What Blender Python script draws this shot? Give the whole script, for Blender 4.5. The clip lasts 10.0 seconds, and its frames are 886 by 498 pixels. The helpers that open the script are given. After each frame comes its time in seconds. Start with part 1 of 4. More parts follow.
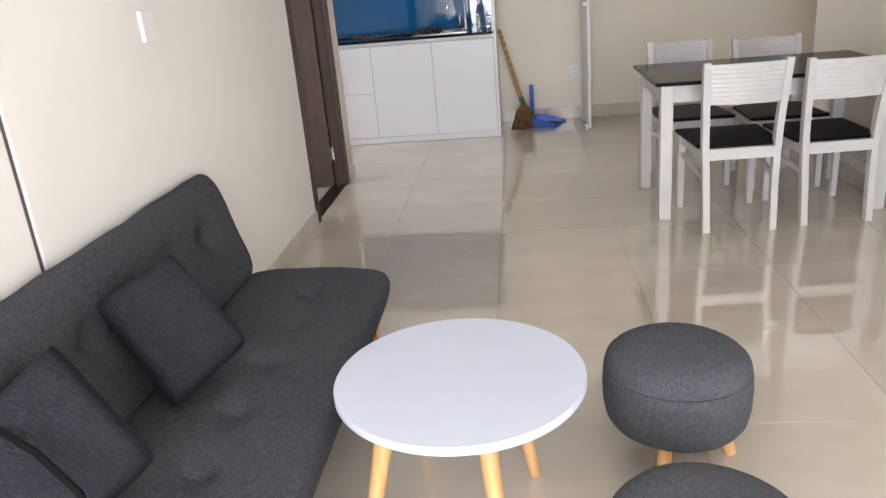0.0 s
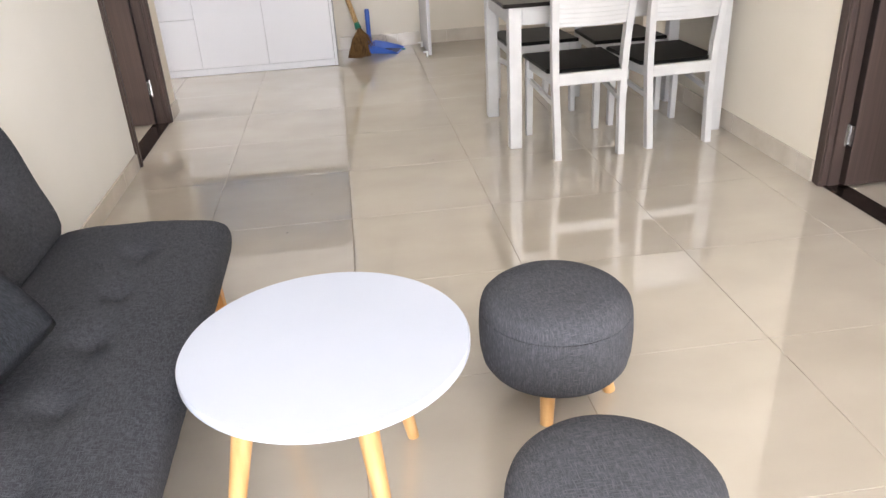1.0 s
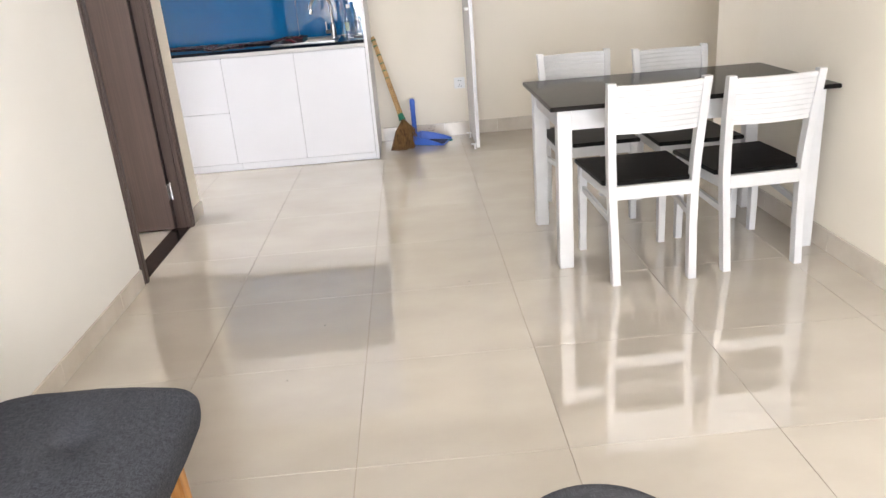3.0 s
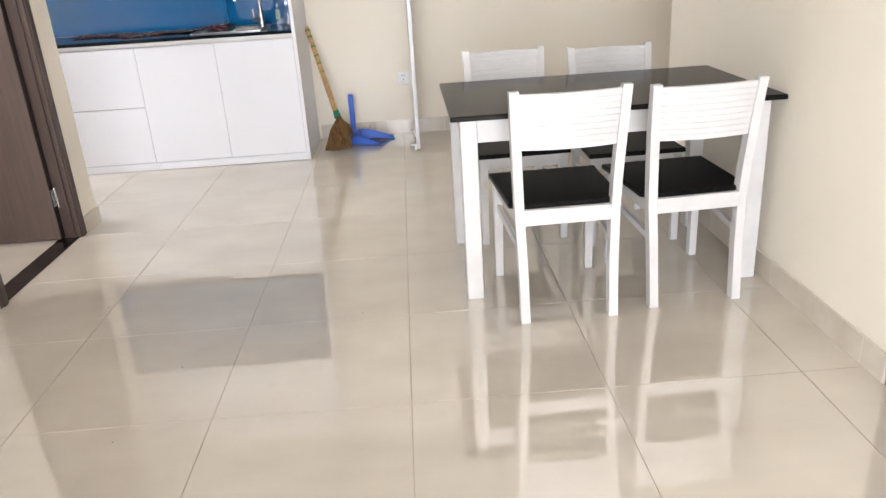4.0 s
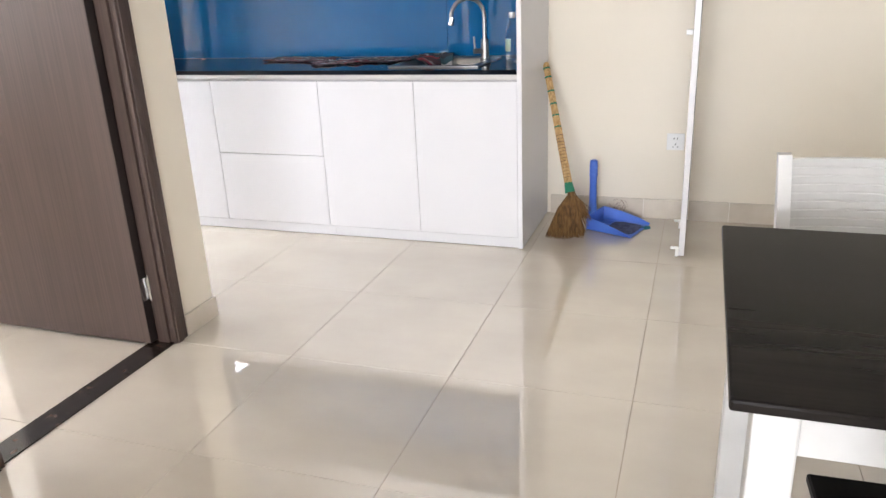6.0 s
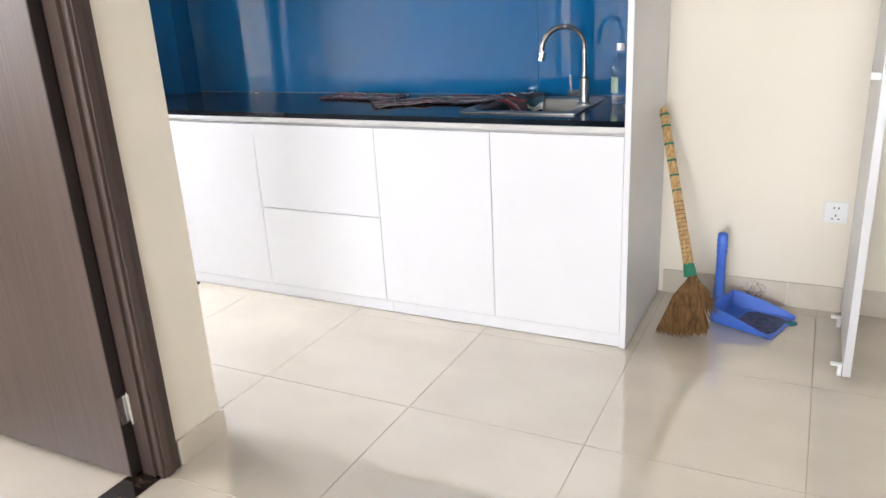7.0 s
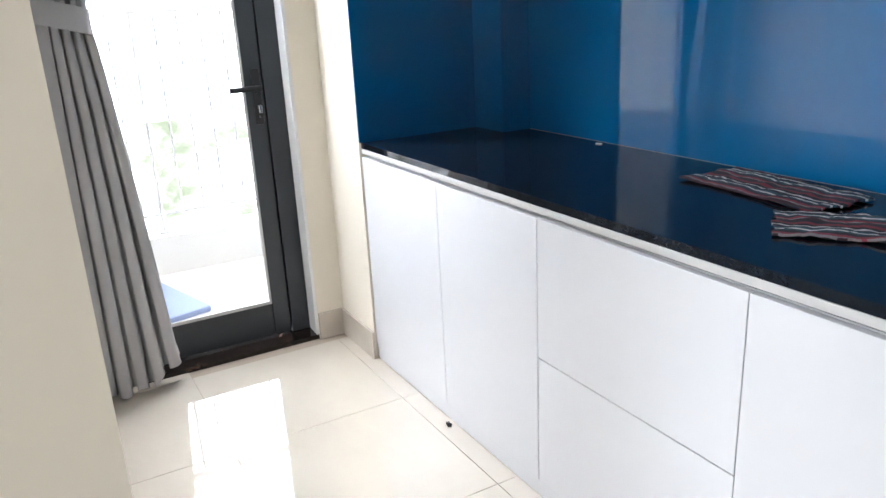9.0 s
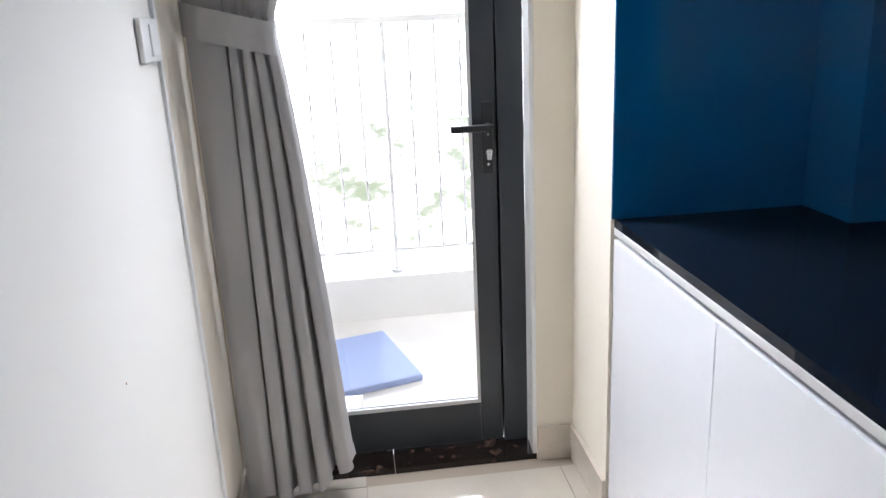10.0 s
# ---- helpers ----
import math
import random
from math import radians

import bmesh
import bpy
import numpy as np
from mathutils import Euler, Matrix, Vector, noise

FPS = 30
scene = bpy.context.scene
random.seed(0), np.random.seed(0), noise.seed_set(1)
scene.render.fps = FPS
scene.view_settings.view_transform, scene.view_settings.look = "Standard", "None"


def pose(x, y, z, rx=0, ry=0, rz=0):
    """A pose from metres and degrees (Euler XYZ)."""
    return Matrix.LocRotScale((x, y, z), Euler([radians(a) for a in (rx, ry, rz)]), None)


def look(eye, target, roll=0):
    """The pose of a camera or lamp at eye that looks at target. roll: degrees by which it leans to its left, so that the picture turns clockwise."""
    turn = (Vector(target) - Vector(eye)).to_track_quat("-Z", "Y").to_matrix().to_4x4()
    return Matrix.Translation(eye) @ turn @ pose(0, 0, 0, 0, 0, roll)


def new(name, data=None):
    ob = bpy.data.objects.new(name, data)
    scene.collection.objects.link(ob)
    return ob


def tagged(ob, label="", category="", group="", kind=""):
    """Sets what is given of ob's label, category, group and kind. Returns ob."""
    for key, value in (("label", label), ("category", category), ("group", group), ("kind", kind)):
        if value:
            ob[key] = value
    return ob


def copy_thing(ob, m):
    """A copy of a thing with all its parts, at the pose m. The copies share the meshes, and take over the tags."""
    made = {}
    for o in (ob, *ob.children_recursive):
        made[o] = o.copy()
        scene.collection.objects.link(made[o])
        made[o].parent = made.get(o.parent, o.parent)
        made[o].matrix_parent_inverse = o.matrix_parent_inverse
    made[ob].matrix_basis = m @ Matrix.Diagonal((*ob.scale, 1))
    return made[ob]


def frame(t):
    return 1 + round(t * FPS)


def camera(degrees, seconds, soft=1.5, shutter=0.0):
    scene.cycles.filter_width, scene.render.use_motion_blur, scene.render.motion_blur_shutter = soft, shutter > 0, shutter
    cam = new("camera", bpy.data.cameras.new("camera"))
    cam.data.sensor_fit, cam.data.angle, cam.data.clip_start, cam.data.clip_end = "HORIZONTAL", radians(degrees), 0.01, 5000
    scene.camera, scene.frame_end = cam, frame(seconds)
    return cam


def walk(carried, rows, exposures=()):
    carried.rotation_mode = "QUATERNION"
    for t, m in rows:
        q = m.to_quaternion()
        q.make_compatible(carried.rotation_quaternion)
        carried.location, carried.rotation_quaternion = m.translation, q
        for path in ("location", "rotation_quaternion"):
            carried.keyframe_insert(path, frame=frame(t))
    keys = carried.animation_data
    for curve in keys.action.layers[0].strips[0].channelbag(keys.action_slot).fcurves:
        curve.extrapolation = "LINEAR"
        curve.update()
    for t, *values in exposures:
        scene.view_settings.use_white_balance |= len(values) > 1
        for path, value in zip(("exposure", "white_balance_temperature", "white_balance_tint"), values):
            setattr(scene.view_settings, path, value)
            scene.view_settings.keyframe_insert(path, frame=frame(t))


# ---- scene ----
# ---------- camera path ----------
cam = camera(61.3, 10.0)
PATH = [
    (0, (0.725, 1.342, 1.314), (0.505, 3.207, 0.626), -5.0),
    (0.5, (0.687, 1.49, 1.281), (0.718, 3.316, 0.466), -4.1),
    (1, (0.665, 1.574, 1.259), (0.856, 3.358, 0.377), -3.4),
    (1.5, (0.65, 1.701, 1.233), (0.744, 3.477, 0.318), -4.6),
    (2, (0.69, 1.943, 1.25), (0.613, 3.737, 0.369), -5.6),
    (2.5, (0.736, 2.05, 1.248), (0.619, 3.867, 0.422), -5.2),
    (3, (0.849, 2.146, 1.29), (0.893, 4.017, 0.585), -4.6),
    (3.2, (0.926, 2.203, 1.289), (1.048, 4.08, 0.61), -4.2),
    (4.3, (1.347, 2.774, 1.256), (1.33, 4.626, 0.501), -3.4),
    (4.5, (1.381, 2.935, 1.259), (1.288, 4.785, 0.504), -3.4),
    (5, (1.435, 3.344, 1.261), (1.104, 5.183, 0.548), -3.5),
    (5.5, (1.4, 3.791, 1.253), (0.894, 5.596, 0.557), -2.9),
    (7, (1.135, 5.015, 1.305), (0.267, 6.696, 0.655), -3.2),
    (7.5, (0.984, 5.427, 1.298), (-0.051, 7.019, 0.67), -3.6),
    (8, (0.759, 5.824, 1.322), (-0.422, 7.303, 0.677), -3.8),
    (8.5, (0.607, 6.21, 1.287), (-0.847, 7.439, 0.674), -3.4),
    (9, (0.337, 6.508, 1.306), (-1.327, 7.43, 0.689), -2.9),
    (9.5, (-0.013, 6.758, 1.329), (-1.848, 7.279, 0.729), -2.9),
    (10, (-0.421, 6.952, 1.334), (-2.324, 7.158, 0.755), -2.7),
]
EXPOSURES = [(0, -0.20, 6350, 15), (1, 0.18, 6400, 15), (2.5, 0.34, 6800, 17), (3, 0.50, 6350, 14), (5, 0.48, 6350, 14), (7, 0.72, 6300, 12), (8.5, 0.62, 6000, 9), (9.2, 0.46, 6000, 10), (10, 0.26, 6000, 12)]
walk(cam, [(t, look(eye, target, roll)) for t, eye, target, roll in PATH], EXPOSURES)

# ---------- world and lights ----------
world = bpy.data.worlds.new("world")
scene.world = world
world.use_nodes = True
wn = world.node_tree
sky = wn.nodes.new("ShaderNodeTexSky")
sky.sky_type = "NISHITA"
sky.sun_disc = False
sky.sun_elevation = radians(60)
sky.sun_rotation = radians(0)
sky.air_density, sky.dust_density = 1.0, 3.0
wn.nodes["Background"].inputs["Strength"].default_value = 0.15
wn.links.new(sky.outputs["Color"], wn.nodes["Background"].inputs["Color"])

sun = new("sun", bpy.data.lights.new("sun", "SUN"))
sun.data.energy, sun.data.angle, sun.data.color = 1.0, radians(1), (1.0, 0.96, 0.9)
sun.matrix_world = look((0, 0, 0), (0.04, -0.5, -1.0))


def area(name, m, w, h, watts, colour):
    lamp = new(name, bpy.data.lights.new(name, "AREA"))
    lamp.data.shape, lamp.data.size, lamp.data.size_y = "RECTANGLE", w, h
    lamp.data.energy, lamp.data.color = watts, colour
    lamp.matrix_world = m
    return lamp


# daylight of the living room's balcony window, and of the glazed kitchen door
area("window_daylight", look((1.05, -1.12, 1.3), (1.05, 3.0, 1.1)), 2.6, 2.1, 255, (0.95, 0.975, 1.0))
area("door_daylight", look((-2.535, 7.06, 1.93), (-1.30, 7.30, 0.0)), 0.42, 0.26, 13, (0.98, 0.985, 1.0)).data.spread = radians(95)
# lamps added by both bedrooms' windowless walls, lighting the living room through the open doors
area("bedroom_fill", look((-3.14, 5.0, 1.45), (-1.0, 5.1, 0.9)), 1.3, 1.2, 90, (0.97, 0.98, 1.0))
area("bedroom_fill", look((4.84, 3.7, 1.45), (3.0, 3.8, 0.9)), 1.3, 1.2, 24, (0.97, 0.98, 1.0))


# ---------- materials ----------
def material(name, base, rough=0.5, metal=0.0, spec=0.5):
    m = bpy.data.materials.new(name)
    m.use_nodes = True
    b = m.node_tree.nodes["Principled BSDF"]
    b.inputs["Base Color"].default_value = (*base, 1)
    b.inputs["Roughness"].default_value = rough
    b.inputs["Metallic"].default_value = metal
    b.inputs["Specular IOR Level"].default_value = spec
    return m


def node(m, kind, **values):
    n = m.node_tree.nodes.new(kind)
    for key, value in values.items():
        n.inputs[key.replace("_", " ")].default_value = value
    return n


def link(m, a, b):
    m.node_tree.links.new(a, b)


def coords(m, stretch=(1, 1, 1)):
    """World-size coordinates, stretched."""
    g = m.node_tree.nodes.new("ShaderNodeNewGeometry")
    mp = m.node_tree.nodes.new("ShaderNodeMapping")
    mp.inputs["Scale"].default_value = stretch
    link(m, g.outputs["Position"], mp.inputs["Vector"])
    return mp.outputs["Vector"]


def vary(m, low, high, scale, detail=4.0, stretch=(1, 1, 1), lo=0.35, hi=0.65):
    """Base colour between two colours by noise."""
    n = node(m, "ShaderNodeTexNoise", Scale=scale, Detail=detail)
    link(m, coords(m, stretch), n.inputs["Vector"])
    r = m.node_tree.nodes.new("ShaderNodeValToRGB")
    r.color_ramp.elements[0].position, r.color_ramp.elements[0].color = lo, (*low, 1)
    r.color_ramp.elements[1].position, r.color_ramp.elements[1].color = hi, (*high, 1)
    link(m, n.outputs["Fac"], r.inputs["Fac"])
    link(m, r.outputs["Color"], m.node_tree.nodes["Principled BSDF"].inputs["Base Color"])
    return r


def bump(m, scale, strength, distance=0.002, detail=4.0, stretch=(1, 1, 1)):
    n = node(m, "ShaderNodeTexNoise", Scale=scale, Detail=detail)
    link(m, coords(m, stretch), n.inputs["Vector"])
    b = node(m, "ShaderNodeBump", Strength=strength, Distance=distance)
    link(m, n.outputs["Fac"], b.inputs["Height"])
    link(m, b.outputs["Normal"], m.node_tree.nodes["Principled BSDF"].inputs["Normal"])


def rough_vary(m, lo, hi, scale):
    n = node(m, "ShaderNodeTexNoise", Scale=scale, Detail=5.0)
    link(m, coords(m), n.inputs["Vector"])
    r = m.node_tree.nodes.new("ShaderNodeMapRange")
    r.inputs["To Min"].default_value, r.inputs["To Max"].default_value = lo, hi
    link(m, n.outputs["Fac"], r.inputs["Value"])
    link(m, r.outputs["Result"], m.node_tree.nodes["Principled BSDF"].inputs["Roughness"])


PAINT = material("cream_wall_paint", (0.80, 0.75, 0.66), 0.75, spec=0.15)
vary(PAINT, (0.795, 0.735, 0.632), (0.835, 0.775, 0.672), 1.3, 6)
bump(PAINT, 160, 0.12, 0.0006)
WHITEWALL = material("white_wall_paint", (0.82, 0.79, 0.74), 0.75, spec=0.12)
vary(WHITEWALL, (0.80, 0.781, 0.742), (0.84, 0.82, 0.778), 1.1, 6)
bump(WHITEWALL, 140, 0.08, 0.0005)
CEIL = material("white_ceiling_paint", (0.82, 0.81, 0.78), 0.7)
bump(CEIL, 120, 0.1, 0.0005)

TILE = material("polished_beige_tile", (0.56, 0.50, 0.42), 0.03, spec=1.0)
vary(TILE, (0.520, 0.464, 0.390), (0.585, 0.528, 0.449), 2.6, 10, (1, 1.6, 1), 0.3, 0.72)
rough_vary(TILE, 0.0, 0.012, 3.0)
TILE.node_tree.nodes["Principled BSDF"].inputs["IOR"].default_value = 2.0
GROUT = material("dark_tile_joint", (0.30, 0.25, 0.195), 0.9)
SKIRT = material("beige_skirting_tile", (0.58, 0.52, 0.43), 0.12)
vary(SKIRT, (0.56, 0.50, 0.42), (0.65, 0.59, 0.51), 6.0, 6)
SILICONE = material("grey_silicone", (0.20, 0.23, 0.27), 0.5)
PALEGROUT = material("pale_grout", (0.78, 0.76, 0.72), 0.8)

DARKWOOD = material("dark_brown_laminate", (0.07, 0.045, 0.035), 0.5, spec=0.3)
vary(DARKWOOD, (0.058, 0.040, 0.034), (0.094, 0.064, 0.055), 58, 9, (3, 3, 0.04), 0.25, 0.8)
bump(DARKWOOD, 40, 0.15, 0.0008, 6, (4, 4, 0.06))
EDGEDARK = material("dark_edge_band", (0.018, 0.012, 0.011), 0.5)
MARBLE = material("dark_veined_marble", (0.02, 0.012, 0.01), 0.12)
vary(MARBLE, (0.012, 0.008, 0.007), (0.12, 0.075, 0.055), 22, 10, (1, 1, 1), 0.56, 0.74)

GLOSSWHITE = material("glossy_white_laminate", (0.80, 0.80, 0.83), 0.26, spec=0.35)
vary(GLOSSWHITE, (0.675, 0.675, 0.703), (0.695, 0.695, 0.723), 2.0, 3)
WHITEWOOD = material("white_painted_wood", (0.82, 0.81, 0.80), 0.35)
vary(WHITEWOOD, (0.535, 0.53, 0.523), (0.585, 0.58, 0.573), 9, 5)
bump(WHITEWOOD, 60, 0.12, 0.0006, 5, (1, 1, 0.3))
BLACKWOOD = material("black_lacquered_wood", (0.012, 0.010, 0.010), 0.20, spec=0.3)
BLACKWOOD.node_tree.nodes["Principled BSDF"].inputs["IOR"].default_value = 1.17
vary(BLACKWOOD, (0.007, 0.006, 0.006), (0.019, 0.016, 0.0145), 10, 8, (0.25, 4, 4), 0.3, 0.75)
rough_vary(BLACKWOOD, 0.07, 0.17, 12)
SEATBLACK = material("matt_black_seat_lacquer", (0.004, 0.0035, 0.0035), 0.42, spec=0.2)
SEATBLACK.node_tree.nodes["Principled BSDF"].inputs["IOR"].default_value = 1.3
vary(SEATBLACK, (0.003, 0.0027, 0.0027), (0.007, 0.006, 0.0055), 12, 8, (4, 0.3, 4), 0.3, 0.75)
BLACKSTONE = material("black_granite", (0.006, 0.009, 0.016), 0.05, spec=0.17)
vary(BLACKSTONE, (0.003, 0.005, 0.009), (0.010, 0.014, 0.022), 240, 3, (1, 1, 1), 0.45, 0.75)
BLUEGLASS = material("blue_back_painted_glass", (0.004, 0.10, 0.30), 0.02, spec=1.0)
vary(BLUEGLASS, (0.004, 0.100, 0.262), (0.005, 0.108, 0.278), 1.0, 2)
STEEL = material("brushed_steel", (0.32, 0.32, 0.316), 0.30, 1.0)
bump(STEEL, 120, 0.1, 0.0004, 3, (1, 12, 12))
CHROME = material("polished_chrome", (0.58, 0.58, 0.58), 0.2, 1.0)
ALU = material("pale_coated_aluminium", (0.56, 0.55, 0.545), 0.45, 0.1)
CHARCOAL = material("charcoal_powder_coat", (0.028, 0.032, 0.037), 0.42)
bump(CHARCOAL, 300, 0.1, 0.0004)
PLASTICWHITE = material("white_plastic", (0.82, 0.82, 0.81), 0.3)
PLASTICBLACK = material("black_plastic", (0.012, 0.012, 0.013), 0.4)
CABLEBLACK = material("matt_black_rubber", (0.006, 0.006, 0.006), 0.7, spec=0.1)
BLUEPLASTIC = material("blue_plastic", (0.06, 0.16, 0.62), 0.38)
vary(BLUEPLASTIC, (0.05, 0.135, 0.55), (0.075, 0.19, 0.68), 8, 5)
TABLEWHITE = material("white_melamine", (0.80, 0.81, 0.86), 0.3)
vary(TABLEWHITE, (0.55, 0.592, 0.70), (0.57, 0.612, 0.72), 3, 3)
BEECH = material("pale_beech_wood", (0.62, 0.36, 0.14), 0.4)
vary(BEECH, (0.55, 0.30, 0.11), (0.70, 0.43, 0.19), 12, 6, (3, 3, 0.25))
ORANGEWOOD = material("oiled_wood", (0.55, 0.25, 0.07), 0.45)
vary(ORANGEWOOD, (0.40, 0.17, 0.04), (0.62, 0.32, 0.10), 14, 6, (3, 3, 0.3))


def fabric(name, low, high, scale=420, warp=(1.2, 0.10, 1.2), weft=(0.10, 1.2, 0.12), lo=0.46, hi=0.70):
    """Heathered cloth: long pale slubs of warp and weft over a dark ground."""
    m = material(name, low, 0.95, spec=0.12)
    n1 = node(m, "ShaderNodeTexNoise", Scale=scale, Detail=2.0)
    link(m, coords(m, warp), n1.inputs["Vector"])
    n2 = node(m, "ShaderNodeTexNoise", Scale=scale, Detail=2.0)
    link(m, coords(m, weft), n2.inputs["Vector"])
    top = m.node_tree.nodes.new("ShaderNodeMath")
    top.operation = "MAXIMUM"
    link(m, n1.outputs["Fac"], top.inputs[0])
    link(m, n2.outputs["Fac"], top.inputs[1])
    r = m.node_tree.nodes.new("ShaderNodeValToRGB")
    r.color_ramp.elements[0].position, r.color_ramp.elements[0].color = lo, (*low, 1)
    r.color_ramp.elements[1].position, r.color_ramp.elements[1].color = hi, (*high, 1)
    link(m, top.outputs[0], r.inputs["Fac"])
    b = m.node_tree.nodes["Principled BSDF"]
    link(m, r.outputs["Color"], b.inputs["Base Color"])
    bp = node(m, "ShaderNodeBump", Strength=0.4, Distance=0.0012)
    link(m, top.outputs[0], bp.inputs["Height"])
    link(m, bp.outputs["Normal"], b.inputs["Normal"])
    return m


SOFACLOTH = fabric("charcoal_woven_fabric", (0.034, 0.0358, 0.0425), (0.094, 0.0975, 0.112), 660)
STOOLCLOTH = fabric("grey_blue_woven_fabric", (0.054, 0.057, 0.067), (0.114, 0.117, 0.135), 520, (1.2, 0.10, 0.10), (0.10, 1.2, 1.2))
PILLOWCLOTH = fabric("slate_woven_fabric", (0.0125, 0.0135, 0.0165), (0.036, 0.039, 0.046), 620)
CURTAIN = fabric("grey_curtain_fabric", (0.39, 0.38, 0.375), (0.43, 0.42, 0.415), 1500)
STRAW = material("broom_straw", (0.30, 0.17, 0.05), 0.8)
vary(STRAW, (0.075, 0.034, 0.010), (0.215, 0.115, 0.038), 90, 4, (1, 1, 0.1))
CANE = material("bundled_cane", (0.50, 0.31, 0.12), 0.6)
vary(CANE, (0.36, 0.20, 0.07), (0.62, 0.42, 0.19), 120, 4, (1, 1, 0.05))
GREENTWINE = material("green_twine", (0.01, 0.16, 0.09), 0.7)
BROWNTWINE = material("brown_wire", (0.10, 0.055, 0.03), 0.6)
MAT_BLUE = material("blue_foam_mat", (0.30, 0.38, 0.62), 0.8)
bump(MAT_BLUE, 60, 0.3, 0.002)
RAILWHITE = material("white_painted_steel", (0.70, 0.70, 0.70), 0.4)
OUTTILE = material("pale_balcony_tile", (0.66, 0.64, 0.60), 0.3)
vary(OUTTILE, (0.62, 0.61, 0.59), (0.70, 0.69, 0.67), 4, 6)
TEALRAG = material("teal_cloth", (0.03, 0.16, 0.20), 0.9)
bump(TEALRAG, 200, 0.4, 0.001)
PANDUST = material("grey_dust", (0.07, 0.075, 0.10), 0.95)
vary(PANDUST, (0.035, 0.045, 0.10), (0.085, 0.10, 0.20), 45, 5)
DUST = material("dust_and_hair", (0.10, 0.05, 0.035), 0.95)

GLASS = material("clear_glass", (1, 1, 1), 0.0)
GLASS.node_tree.nodes["Principled BSDF"].inputs["Transmission Weight"].default_value = 1.0
GLASS.node_tree.nodes["Principled BSDF"].inputs["IOR"].default_value = 1.45
BOTTLE = material("clear_bottle_plastic", (0.97, 0.985, 1.0), 0.03)
BOTTLE.node_tree.nodes["Principled BSDF"].inputs["Transmission Weight"].default_value = 0.97
BOTTLE.node_tree.nodes["Principled BSDF"].inputs["IOR"].default_value = 1.12
LABELGREEN = material("pale_green_label", (0.35, 0.45, 0.36), 0.5)

CLOTH = material("striped_woven_mat", (0.05, 0.02, 0.03), 0.9)
tc = CLOTH.node_tree.nodes.new("ShaderNodeTexCoord")
turned = CLOTH.node_tree.nodes.new("ShaderNodeMapping")
turned.inputs["Rotation"].default_value = (0, 0, radians(86))
link(CLOTH, tc.outputs["Object"], turned.inputs["Vector"])
wv = node(CLOTH, "ShaderNodeTexWave", Scale=2.9, Distortion=1.6, Detail=4.0)
wv.wave_profile = "SAW"
wv.bands_direction = "X"
link(CLOTH, turned.outputs["Vector"], wv.inputs["Vector"])
cr = CLOTH.node_tree.nodes.new("ShaderNodeValToRGB")
cr.color_ramp.interpolation = "CONSTANT"
BANDS = ((0.0, (0.17, 0.020, 0.030)), (0.12, (0.010, 0.010, 0.016)), (0.22, (0.46, 0.46, 0.45)), (0.27, (0.015, 0.02, 0.03)), (0.36, (0.02, 0.07, 0.095)),
         (0.44, (0.58, 0.58, 0.56)), (0.50, (0.02, 0.055, 0.07)), (0.58, (0.012, 0.012, 0.02)), (0.68, (0.20, 0.026, 0.040)), (0.76, (0.20, 0.18, 0.18)), (0.80, (0.03, 0.012, 0.018)), (0.90, (0.012, 0.014, 0.022)))
for pos, col in BANDS:
    e = cr.color_ramp.elements[0] if pos == 0.0 else cr.color_ramp.elements.new(pos)
    e.position, e.color = pos, (*col, 1)
link(CLOTH, wv.outputs["Fac"], cr.inputs["Fac"])
grain = node(CLOTH, "ShaderNodeTexNoise", Scale=140.0, Detail=4.0)
link(CLOTH, tc.outputs["Object"], grain.inputs["Vector"])
fade = CLOTH.node_tree.nodes.new("ShaderNodeMapRange")
fade.inputs["From Min"].default_value, fade.inputs["From Max"].default_value = 0.35, 0.6
fade.inputs["To Min"].default_value = 0.70
link(CLOTH, grain.outputs["Fac"], fade.inputs["Value"])
mx = CLOTH.node_tree.nodes.new("ShaderNodeMix")
mx.data_type = "RGBA"
mx.inputs[6].default_value = (0.022, 0.012, 0.018, 1)
link(CLOTH, fade.outputs["Result"], mx.inputs[0])
link(CLOTH, cr.outputs["Color"], mx.inputs[7])
link(CLOTH, mx.outputs[2], CLOTH.node_tree.nodes["Principled BSDF"].inputs["Base Color"])
bump(CLOTH, 300, 0.5, 0.002)


# ---------- mesh helpers ----------
def box(bm, x0, y0, z0, x1, y1, z1, bevel=0.0):
    r = bmesh.ops.create_cube(bm, size=1)
    for v in r["verts"]:
        v.co = Vector(((x0 + x1) / 2 + v.co.x * (x1 - x0), (y0 + y1) / 2 + v.co.y * (y1 - y0), (z0 + z1) / 2 + v.co.z * (z1 - z0)))
    if bevel:
        edges = list({e for v in r["verts"] for e in v.link_edges})
        bmesh.ops.bevel(bm, geom=edges, offset=bevel, segments=2, affect="EDGES", profile=0.5)


def boxes(*rows):
    bm = bmesh.new()
    for row in rows:
        box(bm, *row)
    return bm


def bar(bm, a, b, r0, r1=None, n=12):
    """A round tapered bar from a to b."""
    a, b = Vector(a), Vector(b)
    r1 = r0 if r1 is None else r1
    m = Matrix.Translation((a + b) / 2) @ (b - a).to_track_quat("Z", "Y").to_matrix().to_4x4()
    bmesh.ops.create_cone(bm, cap_ends=True, segments=n, radius1=r0, radius2=r1, depth=(b - a).length, matrix=m)


